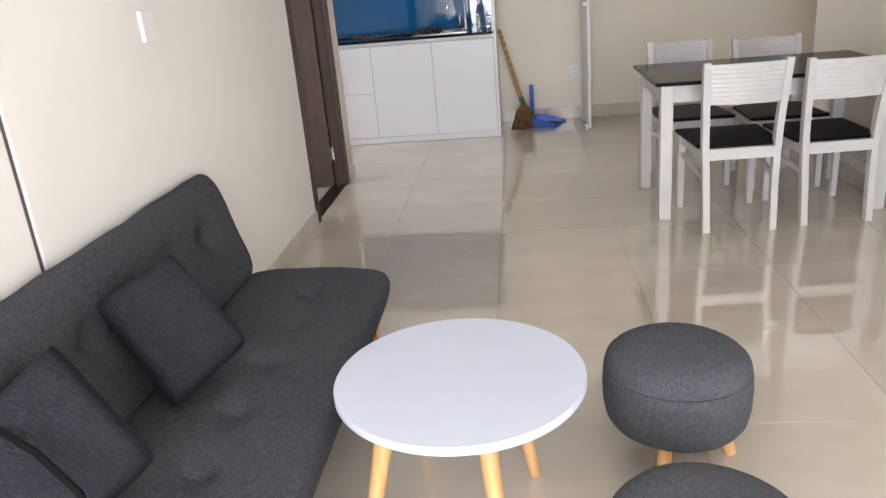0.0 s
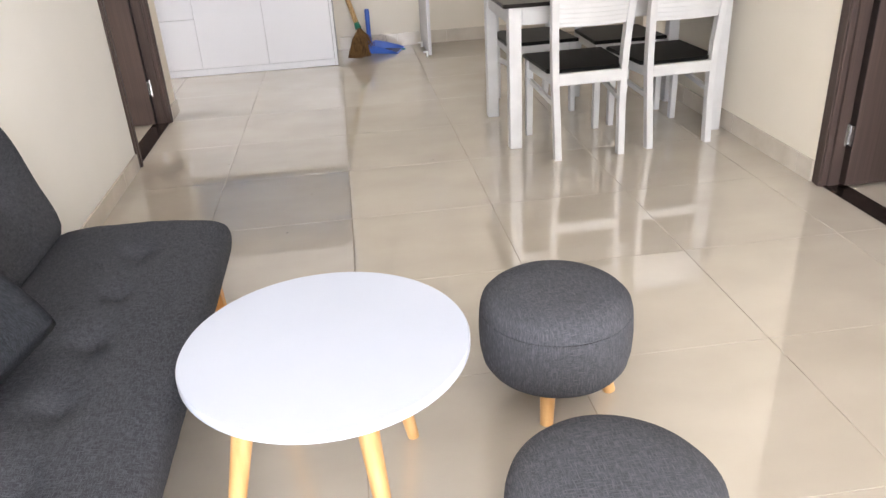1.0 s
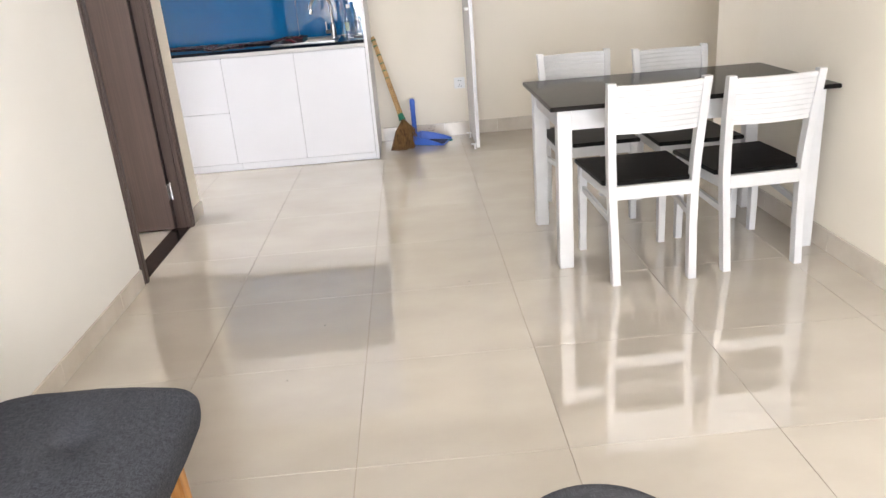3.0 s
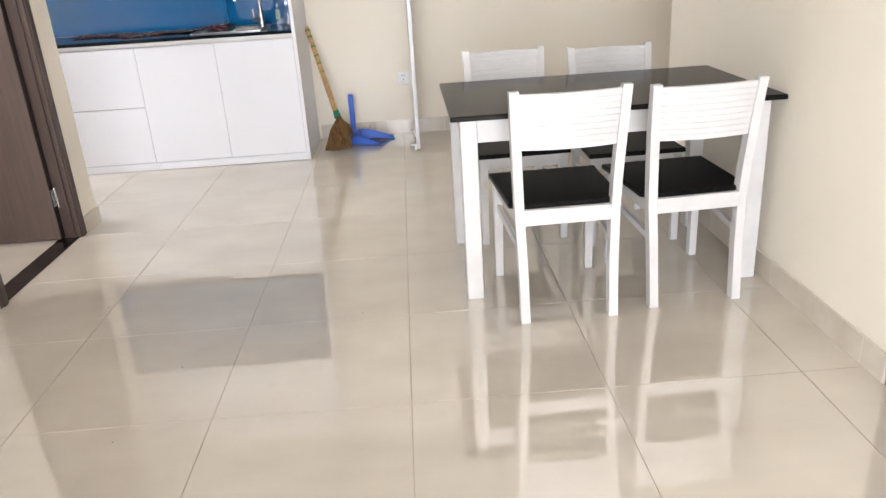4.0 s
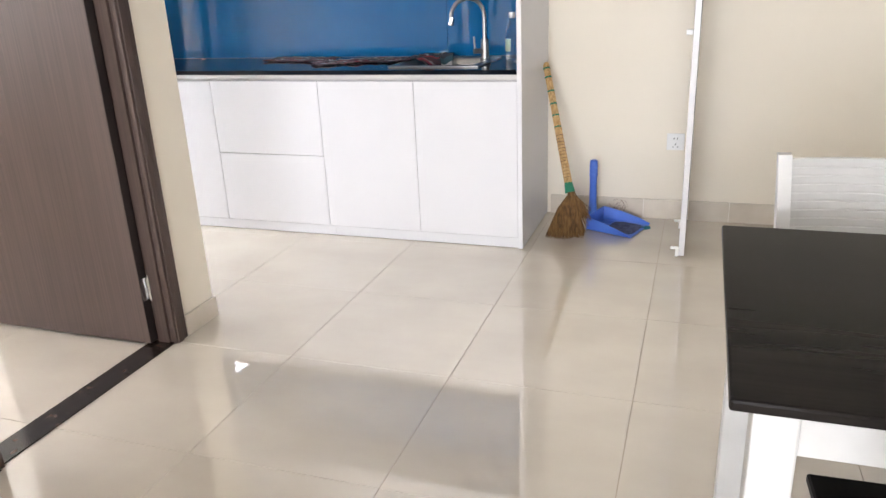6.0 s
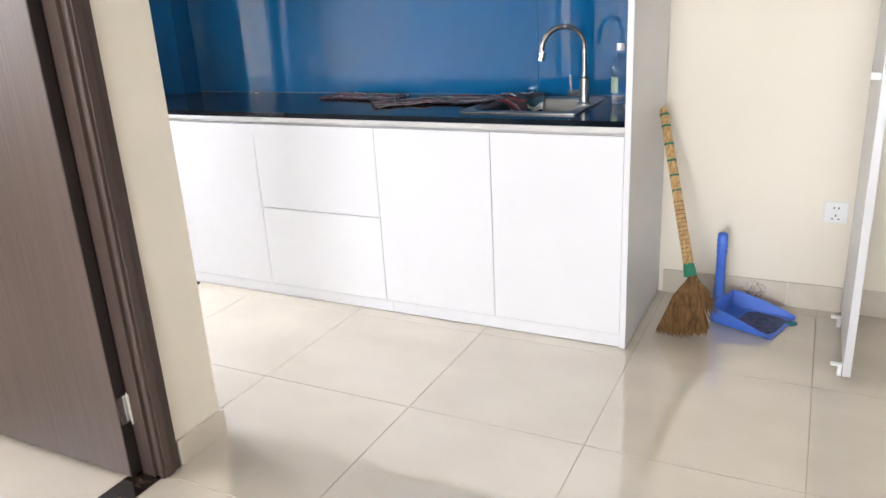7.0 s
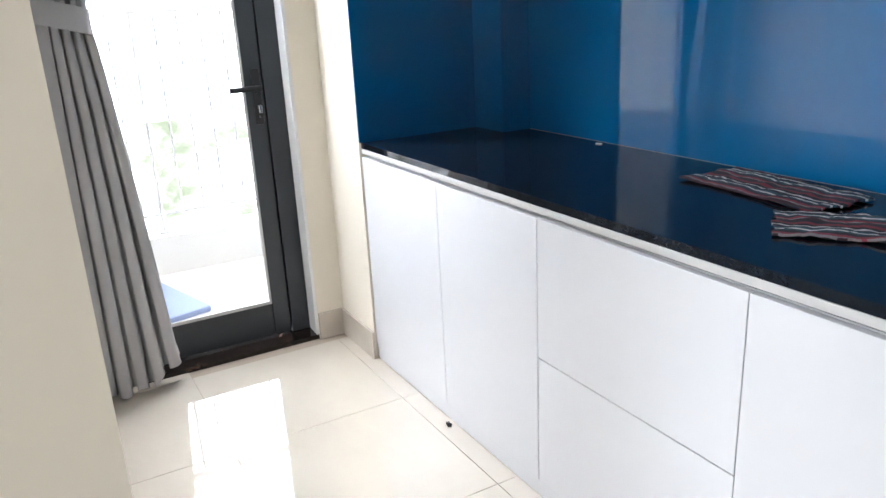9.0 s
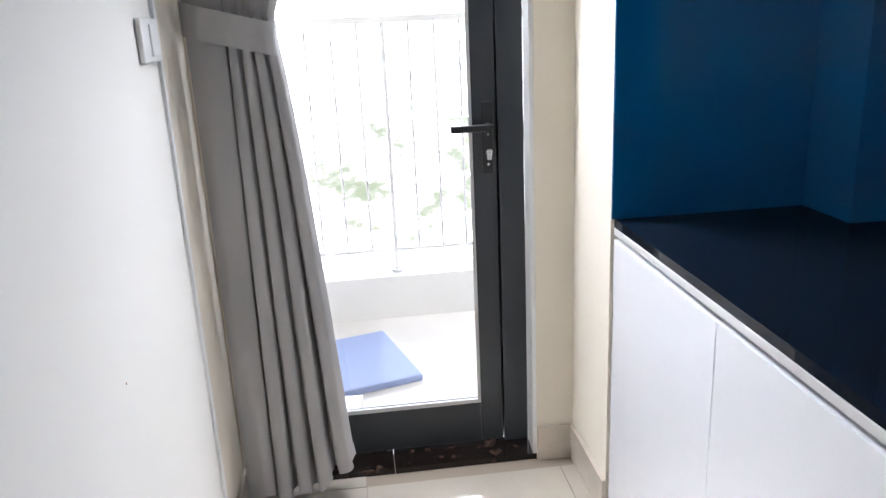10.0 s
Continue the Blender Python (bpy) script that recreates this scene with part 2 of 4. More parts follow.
def hexa(bm, low, high):
    """A solid between two four-cornered rings (same winding)."""
    lo = [bm.verts.new(p) for p in low]
    hi = [bm.verts.new(p) for p in high]
    bm.faces.new(lo[::-1])
    bm.faces.new(hi)
    for i in range(4):
        j = (i + 1) % 4
        bm.faces.new((lo[i], lo[j], hi[j], hi[i]))


def sweep(bm, rings, closed=True, caps=True):
    """Skins a row of equal rings of points."""
    vs = [[bm.verts.new(p) for p in ring] for ring in rings]
    n = len(vs[0])
    for a, b in zip(vs, vs[1:]):
        for i in range(n if closed else n - 1):
            j = (i + 1) % n
            bm.faces.new((a[i], a[j], b[j], b[i]))
    if caps and closed:
        bm.faces.new(vs[0][::-1])
        bm.faces.new(vs[-1])


def lathe(bm, profile, n=48, centre=(0, 0, 0)):
    """A turned solid: profile of (radius, z)."""
    rings = [[(centre[0] + r * math.cos(2 * math.pi * i / n), centre[1] + r * math.sin(2 * math.pi * i / n), centre[2] + z) for i in range(n)] for r, z in profile]
    sweep(bm, rings)


def tube(bm, points, radius, n=10):
    """A round tube along points."""
    pts = [Vector(p) for p in points]
    rings = []
    for i, p in enumerate(pts):
        d = (pts[min(i + 1, len(pts) - 1)] - pts[max(i - 1, 0)]).normalized()
        side = d.cross(Vector((0.13, 0.97, 0.21))).normalized()
        up = side.cross(d)
        r = radius[i] if isinstance(radius, (list, tuple)) else radius
        rings.append([p + r * (math.cos(2 * math.pi * k / n) * side + math.sin(2 * math.pi * k / n) * up) for k in range(n)])
    sweep(bm, rings)


def mesh(name, bm, mat, smooth=False):
    bmesh.ops.recalc_face_normals(bm, faces=bm.faces)
    me = bpy.data.meshes.new(name)
    bm.to_mesh(me)
    bm.free()
    me.materials.append(mat)
    if smooth:
        for p in me.polygons:
            p.use_smooth = True
        me.set_sharp_from_angle(angle=radians(40))
    return me


def part(name, bm, mat, parent, label="", smooth=False):
    ob = new(name, mesh(name, bm, mat, smooth))
    ob.parent = parent
    return tagged(ob, label)


def thing(name, label, category, m=None, group="", kind=""):
    ob = new(name)
    if m is not None:
        ob.matrix_world = m
    return tagged(ob, label, category, group, kind)


def solid(name, bm, mat, label, category, kind="", smooth=False, group=""):
    return tagged(new(name, mesh(name, bm, mat, smooth)), label, category, group, kind)


def structure(name, rows, mat, label, category="wall"):
    return solid(name, boxes(*rows), mat, label, category, "structure")


# ---------- the shell ----------
H = 2.7
structure("wall_west", [(-0.67, -1.32, 0, -0.487, 2.987, H), (-0.67, 3.013, 0, -0.487, 5.475, H), (-0.67, 5.475, 2.16, -0.487, 6.32, H)], WHITEWALL, "smooth white painted wall behind the sofa with a groove")
structure("wall_groove", [(-0.665, 2.987, 0, -0.496, 3.013, H)], material("dark_groove", (0.10, 0.097, 0.093), 0.8), "dark vertical gap in the white wall", "groove")
structure("wall_doorside", [(-0.67, 6.32, 0, -0.487, 6.540, H)], PAINT, "narrow cream painted wall end beside the dark door frame")
structure("wall_corridor", [(-2.138, 6.43, 0, -0.67, 6.540, H)], WHITEWALL, "white painted corridor wall beside the curtain")
structure("wall_corner", [(-2.57, 6.43, 0, -2.138, 6.536, H)], PAINT, "cream painted wall corner behind the curtain")
structure("wall_balcony", [(-2.57, 6.536, 0, -2.45, 6.60, H), (-2.57, 7.44, 0, -2.45, 7.555, H), (-2.57, 6.60, 2.22, -2.45, 7.44, H)], PAINT, "cream painted wall round the balcony door")
structure("wall_kitchen_end", [(-2.57, 7.555, 0, -2.1375, 8.30, H)], PAINT, "cream painted wall end beside the kitchen units")
structure("wall_north", [(-2.1375, 8.18, 0, 3.62, 8.30, H)], PAINT, "long cream painted back wall")
structure("wall_east", [(2.60, -1.32, 0, 2.72, 3.49, H), (2.60, 4.375, 0, 2.84, 5.94, H), (2.60, 3.49, 2.16, 2.72, 4.375, H)], PAINT, "cream painted wall beside the dining table")
structure("wall_east_step", [(2.72, 5.94, 0, 2.84, 6.75, H)], PAINT, "cream painted wall set back behind the dining table")
structure("wall_entry", [(2.84, 6.63, 0, 3.62, 6.75, H), (3.50, 6.75, 0, 3.62, 8.18, H)], PAINT, "cream painted walls of the entry recess")
structure("wall_south", [(-0.487, -1.32, 0, -0.35, -1.2, H), (2.45, -1.32, 0, 2.60, -1.2, H), (-0.35, -1.32, 2.4, 2.45, -1.2, H)], PAINT, "cream painted wall round the living room window")
structure("wall_bedroom_west", [(-3.3, 3.5, 0, -3.18, 6.55, H), (-3.18, 3.5, 0, -0.67, 3.62, H), (-3.18, 6.43, 0, -2.57, 6.55, H)], PAINT, "plain walls of the bedroom behind the dark door")
structure("wall_bedroom_east", [(2.84, 4.75, 0, 5.0, 4.87, H), (4.88, 2.4, 0, 5.0, 4.75, H), (2.72, 2.4, 0, 4.88, 2.52, H)], PAINT, "plain walls of the second bedroom")
structure("ceiling", [(-3.3, -1.32, H, 5.0, 6.55, H + 0.1), (-2.57, 6.55, H, 5.0, 8.30, H + 0.1)], CEIL, "flat white painted ceiling", "ceiling")
floor = structure("floor", [(-3.3, -1.32, -0.12, 5.0, 6.55, -0.0025), (-2.57, 6.55, -0.12, 5.0, 8.30, -0.0025)], GROUT, "polished beige porcelain tile floor with thin dark joints", "floor")


def skirting(name, axis, at, out, a, b, top=0.10, first=0.6):
    """Skirting tiles along a wall face; out is the side that they stand on."""
    sk = new(name)
    tagged(sk, "beige tile skirting with pale joints", "skirting", kind="structure")
    lo, hi = (at, at + out * 0.011) if out > 0 else (at + out * 0.011, at)
    p = a
    q = a + first
    while p < b - 1e-6:
        q = min(q, b)
        row = (lo, p + 0.0012, 0.0, hi, q - 0.0012, top) if axis == "x" else (p + 0.0012, lo, 0.0, q - 0.0012, hi, top)
        bm = bmesh.new()
        box(bm, *row, 0.0015)
        part("skirting_tile", bm, SKIRT, sk)
        p, q = q, q + 0.6
    row = (min(at, at + out * 0.0095), a + 0.003, 0.0, max(at, at + out * 0.0095), b - 0.003, top - 0.002) if axis == "x" else (a + 0.003, min(at, at + out * 0.0095), 0.0, b - 0.003, max(at, at + out * 0.0095), top - 0.002)
    part("joint", boxes(row), PALEGROUT, sk, "pale grout")


skirting("skirting_1", "x", 2.60, -1, 4.398, 5.94, 0.095, 0.12)
skirting("skirting_2", "x", 2.72, -1, 5.94, 6.75, 0.095, 0.3)
skirting("skirting_3", "y", 8.18, -1, 0.585, 1.283, 0.105, 0.5)
skirting("skirting_4", "y", 8.18, -1, 1.314, 3.50, 0.105, 0.2)
skirting("skirting_5", "x", -0.487, 1, 6.352, 6.551, 0.085)
skirting("skirting_6", "x", -2.45, 1, 7.44, 7.544, 0.115)
skirting("skirting_7", "y", 7.555, -1, -2.45, -2.136, 0.115)
skirting("skirting_9", "x", -0.487, 1, -1.2, 5.432, 0.082, 0.35)
skirting("skirting_8", "y", 6.54, 1, -2.44, -0.487, 0.085, 0.4)


# ---------- doors ----------
def bedroom_door(name, face, out, y0, y1, far):
    """A dark framed doorway in a wall along y, with its leaf swung open to a right angle at the far jamb. out: towards the living room."""
    d = thing(name, "dark brown wood-grain door standing open in its frame", "door", kind="structure")
    top = 2.13
    w = 0.068
    back = face - out * 0.120

    def slab(xa, ya, za, xb, yb, zb, bev=0.003):
        bm = bmesh.new()
        box(bm, min(xa, xb), ya, za, max(xa, xb), yb, zb, bev)
        return bm

    for a, b, inner in ((y0, y0 + w, 1), (y1 - w, y1, -1)):
        bm = slab(face, a, 0, face - out * 0.014, b, top)
        lo, hi = (a + 0.012, b) if inner > 0 else (a, b - 0.012)
        box(bm, min(face + out * 0.006, face), lo + 0.010, 0, max(face + out * 0.006, face), hi - 0.018, top - 0.02, 0.002)
        jlo, jhi = (a + 0.022, b - 0.008) if inner > 0 else (a + 0.008, b - 0.022)
        box(bm, min(face - out * 0.0142, back), jlo, 0, max(face - out * 0.0142, back), jhi, top - 0.03)
        slo, shi = (jhi, jhi + 0.012) if inner > 0 else (jlo - 0.012, jlo)
        box(bm, min(face - out * 0.03, face - out * 0.078), slo, 0, max(face - out * 0.03, face - out * 0.078), shi, top - 0.06)
        part("jamb", bm, DARKWOOD, d)
    bm = slab(face, y0 + w, top - w, face - out * 0.014, y1 - w, top)
    part("head", bm, DARKWOOD, d)
    part("threshold", slab(face - out * 0.012, y0 + 0.063, -0.002, face - out * 0.112, (y0 + y1) / 2 - 0.0008, 0.004, 0.001), MARBLE, d, "black veined marble threshold")
    part("threshold", slab(face - out * 0.012, (y0 + y1) / 2 + 0.0008, -0.002, face - out * 0.112, y1 - 0.063, 0.004, 0.001), MARBLE, d, "black veined marble threshold")
    hx = face - out * 0.085
    leaf = part("leaf", slab(hx, far, 0.012, hx - out * 0.78, far + 0.04, top - 0.045), DARKWOOD, d)
    part("leaf_edge", slab(hx + out * 0.0015, far + 0.001, 0.013, hx + out * 0.0003, far + 0.039, top - 0.046, 0), EDGEDARK, leaf, "nearly black leaf edge")
    for z in (0.18, 1.75):
        bm = bmesh.new()
        hy = far + 0.036
        bar(bm, (hx + out * 0.010, hy, z), (hx + out * 0.010, hy, z + 0.092), 0.007, n=12)
        bar(bm, (hx + out * 0.010, hy, z - 0.006), (hx + out * 0.010, hy, z + 0.098), 0.0045, n=10)
        box(bm, min(hx + out * 0.0015, hx + out * 0.0035), far + 0.004, z + 0.003, max(hx + out * 0.0015, hx + out * 0.0035), hy, z + 0.089)
        box(bm, min(hx + out * 0.012, hx + out * 0.048), y1 - 0.0625, z + 0.003, max(hx + out * 0.012, hx + out * 0.048), y1 - 0.0600, z + 0.089)
        for dz in (0.016, 0.046, 0.076):
            bar(bm, (hx + out * 0.032, y1 - 0.0625, z + dz), (hx + out * 0.032, y1 - 0.0640, z + dz), 0.005, n=8)
        part("hinge", bm, CHROME, leaf, "bright chrome hinge")
    return d


bedroom_door("door_1", -0.478, 1, 5.436, 6.349, 6.240)
bedroom_door("door_2", 2.594, -1, 3.515, 4.394, 4.289)

# glazed balcony door with its frame, lock and handle
bd = thing("door_3", "charcoal aluminium balcony door with one large glass pane", "door", kind="structure")
bm = boxes((-2.60, 7.357, 0.02, -2.545, 7.432, 2.2), (-2.60, 6.605, 0.02, -2.545, 6.665, 2.2), (-2.60, 6.665, 2.14, -2.545, 7.357, 2.2))
for row in ((-2.608, 7.335, 0.02, -2.601, 7.365, 2.2), (-2.608, 6.652, 0.02, -2.601, 6.682, 2.2), (-2.608, 6.682, 2.12, -2.601, 7.335, 2.15)):
    box(bm, *row)
part("door_frame", bm, CHARCOAL, bd)
bm = bmesh.new()
for row in ((-2.595, 7.282, 0.025, -2.55, 7.352, 2.135), (-2.595, 6.67, 0.025, -2.55, 6.748, 2.135), (-2.595, 6.748, 0.025, -2.55, 7.282, 0.165), (-2.595, 6.748, 2.06, -2.55, 7.282, 2.135)):
    box(bm, *row, 0.003)
leaf = part("leaf", bm, CHARCOAL, bd)
bm = boxes((-2.556, 6.748, 0.165, -2.5475, 7.282, 0.178), (-2.556, 7.272, 0.178, -2.5475, 7.282, 2.05), (-2.556, 6.748, 0.178, -2.5475, 6.759, 2.05))
part("glazing_bead", bm, ALU, leaf, "pale aluminium glazing bead")
pane = part("pane", boxes((-2.576, 6.745, 0.162, -2.570, 7.286, 2.063)), GLASS, leaf, "clear glass pane")
pane.visible_shadow = False
bm = bmesh.new()
box(bm, -2.5505, 7.309, 0.905, -2.541, 7.343, 1.115, 0.004)
lock = part("lock_plate", bm, PLASTICBLACK, leaf, "black lock plate")
bm = bmesh.new()
bar(bm, (-2.542, 7.326, 1.045), (-2.495, 7.326, 1.045), 0.010)
box(bm, -2.512, 7.214, 1.035, -2.494, 7.336, 1.055, 0.005)
part("lever_handle", bm, PLASTICBLACK, lock, "black lever handle")
bm = bmesh.new()
bar(bm, (-2.543, 7.326, 0.972), (-2.522, 7.326, 0.972), 0.011)
box(bm, -2.528, 7.319, 0.950, -2.517, 7.333, 0.980, 0.003)
bar(bm, (-2.542, 7.326, 0.935), (-2.538, 7.326, 0.935), 0.004)
bar(bm, (-2.542, 7.326, 1.022), (-2.538, 7.326, 1.022), 0.003)
part("thumb_turn", bm, CHROME, lock, "chrome thumb turn and screws")
for a, b in ((6.60, 6.99), (6.992, 7.44)):
    part("threshold", boxes((-2.57, a, -0.002, -2.455, b, 0.018)), MARBLE, bd, "dark veined marble threshold")
bm = bmesh.new()
zs = [0.02 + 2.18 * i / 40 for i in range(41)]
rings = []
for z in zs:
    e = 0.004 * noise.noise((0, 3.1, z * 9)) + 0.003 * noise.noise((7, 3.1, z * 30))
    rings.append([(-2.545, 7.4325, z), (-2.538 + e, 7.4325, z), (-2.452, 7.428 + e, z), (-2.452, 7.4398, z), (-2.545, 7.4398, z)])
sweep(bm, rings)
part("sealant", bm, PLASTICWHITE, bd, "rough white plaster edge")

# living room window behind the start of the walk
wd = thing("window_1", "wide living room window with dark frame", "window", kind="structure")
part("window_frame", boxes((-0.35, -1.30, 0.0, -0.29, -1.24, 2.4), (2.39, -1.30, 0.0, 2.45, -1.24, 2.4), (-0.29, -1.30, 2.34, 2.39, -1.24, 2.4), (-0.29, -1.30, 0.0, 2.39, -1.24, 0.08), (1.02, -1.30, 0.08, 1.08, -1.24, 2.34)), CHARCOAL, wd)
for x0, x1 in ((-0.292, 1.022), (1.078, 2.392)):
    glazing = part("pane", boxes((x0, -1.274, 0.078, x1, -1.268, 2.342)), GLASS, wd, "clear glass pane")
    glazing.visible_shadow = False

# ---------- balcony and distance ----------
balcony = structure("balcony_floor", [(-4.05, 5.9, -0.15, -2.57, 8.3, -0.02)], OUTTILE, "pale tiled balcony floor in bright daylight", "balcony")
structure("balcony_kerb", [(-3.98, 5.9, -0.02, -3.80, 8.3, 0.19)], RAILWHITE, "low white balcony kerb under the railing", "kerb")
structure("balcony_ceiling", [(-4.10, 5.9, 2.62, -2.575, 8.3, 2.75)], CEIL, "plain white slab of the balcony above", "ceiling")
rail = thing("balcony_railing", "thin white steel balcony railing with upright bars", "railing")
part("top_rail", boxes((-3.91, 5.9, 1.345, -3.87, 8.3, 1.375)), RAILWHITE, rail)
part("bottom_rail", boxes((-3.90, 5.9, 0.29, -3.88, 8.3, 0.305)), RAILWHITE, rail)
for k in range(21):
    bm = bmesh.new()
    y = 5.95 + 0.115 * k
    if k % 7 == 3:
        bar(bm, (-3.89, y, 0.19), (-3.89, y, 1.345), 0.010, n=8)
        bar(bm, (-3.89, y, 0.19), (-3.89, y, 0.20), 0.03, n=12)
    else:
        bar(bm, (-3.89, y, 0.305), (-3.89, y, 1.345), 0.0065, n=8)
    part("baluster", bm, RAILWHITE, rail)
bm = bmesh.new()
box(bm, -0.25, -0.21, 0, 0.25, 0.21, 0.03, 0.006)
fm = solid("foam_mat", bm, MAT_BLUE, "blue foam mat lying on the balcony floor", "mat")
fm.matrix_world = pose(-3.29, 6.87, -0.02, 0, 0, 16)

# distant trees on a glowing sheet: sunlight and white haze are in the emission colour
far = material("glowing_distance", (0.5, 0.5, 0.5), 0.9)
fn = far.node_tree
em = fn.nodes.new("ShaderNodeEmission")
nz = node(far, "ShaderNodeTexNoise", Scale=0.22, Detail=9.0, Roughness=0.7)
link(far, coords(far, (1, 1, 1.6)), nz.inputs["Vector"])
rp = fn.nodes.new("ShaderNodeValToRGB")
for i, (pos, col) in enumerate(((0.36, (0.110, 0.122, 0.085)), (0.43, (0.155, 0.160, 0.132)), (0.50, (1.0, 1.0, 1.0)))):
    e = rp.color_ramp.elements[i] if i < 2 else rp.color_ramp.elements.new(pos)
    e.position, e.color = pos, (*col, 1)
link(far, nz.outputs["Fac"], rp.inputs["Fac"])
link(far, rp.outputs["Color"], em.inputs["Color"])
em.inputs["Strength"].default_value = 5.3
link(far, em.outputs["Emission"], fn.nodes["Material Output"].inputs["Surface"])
solid("backdrop", boxes((-60.5, -50, -45, -60, 70, -6.0)), far, "glowing backdrop painted as hazy trees far below the balcony", "backdrop", "structure")
hz = material("bright_haze", (1, 1, 1), 1.0)
em2 = hz.node_tree.nodes.new("ShaderNodeEmission")
em2.inputs["Color"].default_value = (0.97, 0.985, 1.0, 1)
em2.inputs["Strength"].default_value = 7.5
link(hz, em2.outputs["Emission"], hz.node_tree.nodes["Material Output"].inputs["Surface"])
solid("backdrop_sky", boxes((-61.5, -60, -8.0, -61, 80, 45)), hz, "bright white overcast sky beyond the balcony", "backdrop", "structure")

# ---------- kitchen ----------
CF = 7.562


def cabinet(x0, x1, fronts, label):
    c = thing("base_cabinet", label, "cabinet", group="kitchen base cabinets")
    part("body", boxes((x0 + 0.002, CF + 0.019, 0.056, x1 - 0.002, 8.175, 0.805)), GLOSSWHITE, c)
    for name, z0, z1 in fronts:
        bm = bmesh.new()
        box(bm, x0 + 0.0012, CF, z0, x1 - 0.0012, CF + 0.018, z1, 0.0012)
        part(name, bm, GLOSSWHITE, c)
    return c


cabinet(-2.135, -1.592, [("door", 0.056, 0.803)], "glossy white kitchen base cabinet with a plain door")
cabinet(-1.592, -1.088, [("door", 0.056, 0.803)], "glossy white kitchen base cabinet with a plain door")
cabinet(-1.088, -0.467, [("drawer_front", 0.056, 0.4255), ("drawer_front", 0.4285, 0.803)], "glossy white kitchen base cabinet with two drawers")
cabinet(-0.467, 0.040, [("door", 0.056, 0.803)], "glossy white kitchen base cabinet with a plain door")
cabinet(0.040, 0.543, [("door", 0.056, 0.803)], "glossy white kitchen base cabinet below the sink")


def wall_cabinet(x0, x1):
    """A wall unit above the worktop."""
    c = thing("wall_cabinet", "glossy white wall cabinet hung above the blue splashback", "cabinet", group="kitchen wall cabinets")
    part("body", boxes((x0 + 0.001, 7.849, 1.70, x1 - 0.001, 8.179, 2.35)), GLOSSWHITE, c)
    bm = bmesh.new()
    box(bm, x0 + 0.0012, 7.830, 1.70, x1 - 0.0012, 7.848, 2.35, 0.0012)
    part("door", bm, GLOSSWHITE, c)
    return c


for x0, x1 in ((-2.135, -1.592), (-1.592, -1.088), (-1.088, -0.467), (-0.467, 0.040), (0.040, 0.543)):
    wall_cabinet(x0, x1)
bm = boxes((-2.135, CF + 0.004, 0.004, -0.44, CF + 0.02, 0.053), (-0.438, CF + 0.004, 0.004, 0.543, CF + 0.02, 0.053))
solid("plinth", bm, GLOSSWHITE, "white plinth board below the kitchen units", "plinth", "structure")
gp = thing("grip_profile", "pale aluminium grip rail under the worktop", "grip rail")
part("back_web", boxes((-2.135, CF + 0.022, 0.806, 0.543, CF + 0.03, 0.826)), ALU, gp)
bm = bmesh.new()
box(bm, -2.135, CF + 0.001, 0.815, 0.543, CF + 0.022, 0.8335, 0.002)
part("lip", bm, ALU, gp)
bm = bmesh.new()
box(bm, 0.545, 7.552, 0.004, 0.567, 8.178, 2.35, 0.0015)
sp = thing("side_panel", "tall glossy white end panel of the kitchen units", "panel")
part("board", bm, GLOSSWHITE, sp)
part("edge_band", boxes((0.5462, 7.5512, 0.006, 0.5658, 7.5519, 2.348)), GLOSSWHITE, sp)
# worktop with the hole of the sink
SX0, SX1, SY0, SY1 = -0.110, 0.32, 7.683, 8.070
bm = bmesh.new()
TOPZ = 0.855
sweep(bm, [[(x, 7.564, 0.834), (x, 7.564, TOPZ), (x, SY0, TOPZ), (x, SY0, 0.834)] for x in (-2.136, 0.543)])
for row in ((-2.136, SY0, 0.834, SX0, 8.178, TOPZ), (SX1, SY0, 0.834, 0.543, 8.178, TOPZ), (SX0, SY1, 0.834, SX1, 8.178, TOPZ)):
    box(bm, *row)
wt = thing("worktop", "polished black granite kitchen worktop", "worktop")
part("slab", bm, BLACKSTONE, wt)
part("silicone_seam", boxes((-1.943, 8.1685, TOPZ, 0.537, 8.1699, TOPZ + 0.0012)), SILICONE, wt, "thin silicone seam along the back")

# blue glass splashback round the worktop
sb = thing("splashback", "glossy blue back-painted glass splashback", "splashback", kind="structure")
for row in ((-1.943, 8.170, TOPZ, 0.02, 8.1785, 1.697), (0.022, 8.170, TOPZ, 0.543, 8.1785, 1.697), (-2.137, 7.556, TOPZ, -2.130, 8.049, 1.697)):
    part("glass_panel", boxes(row), BLUEGLASS, sb)
part("glass_panel", boxes((0.537, 7.60, TOPZ, 0.544, 8.169, 1.697)), BLUEGLASS, sb)
part("boxed_column", boxes((-2.137, 8.050, TOPZ, -1.945, 8.178, 1.697)), BLUEGLASS, sb, "blue glass boxed pipe column")

# sink
sk = thing("sink", "stainless steel drop-in kitchen sink partly covered by a cloth", "sink")
bm = bmesh.new()


def rrect(x0, y0, x1, y1, r, z, n=6):
    pts = []
    for cx, cy, a in ((x1 - r, y1 - r, 0), (x0 + r, y1 - r, 90), (x0 + r, y0 + r, 180), (x1 - r, y0 + r, 270)):
        for i in range(n + 1):
            t = radians(a + 90 * i / n)
            pts.append((cx + r * math.cos(t), cy + r * math.sin(t), z))
    return pts


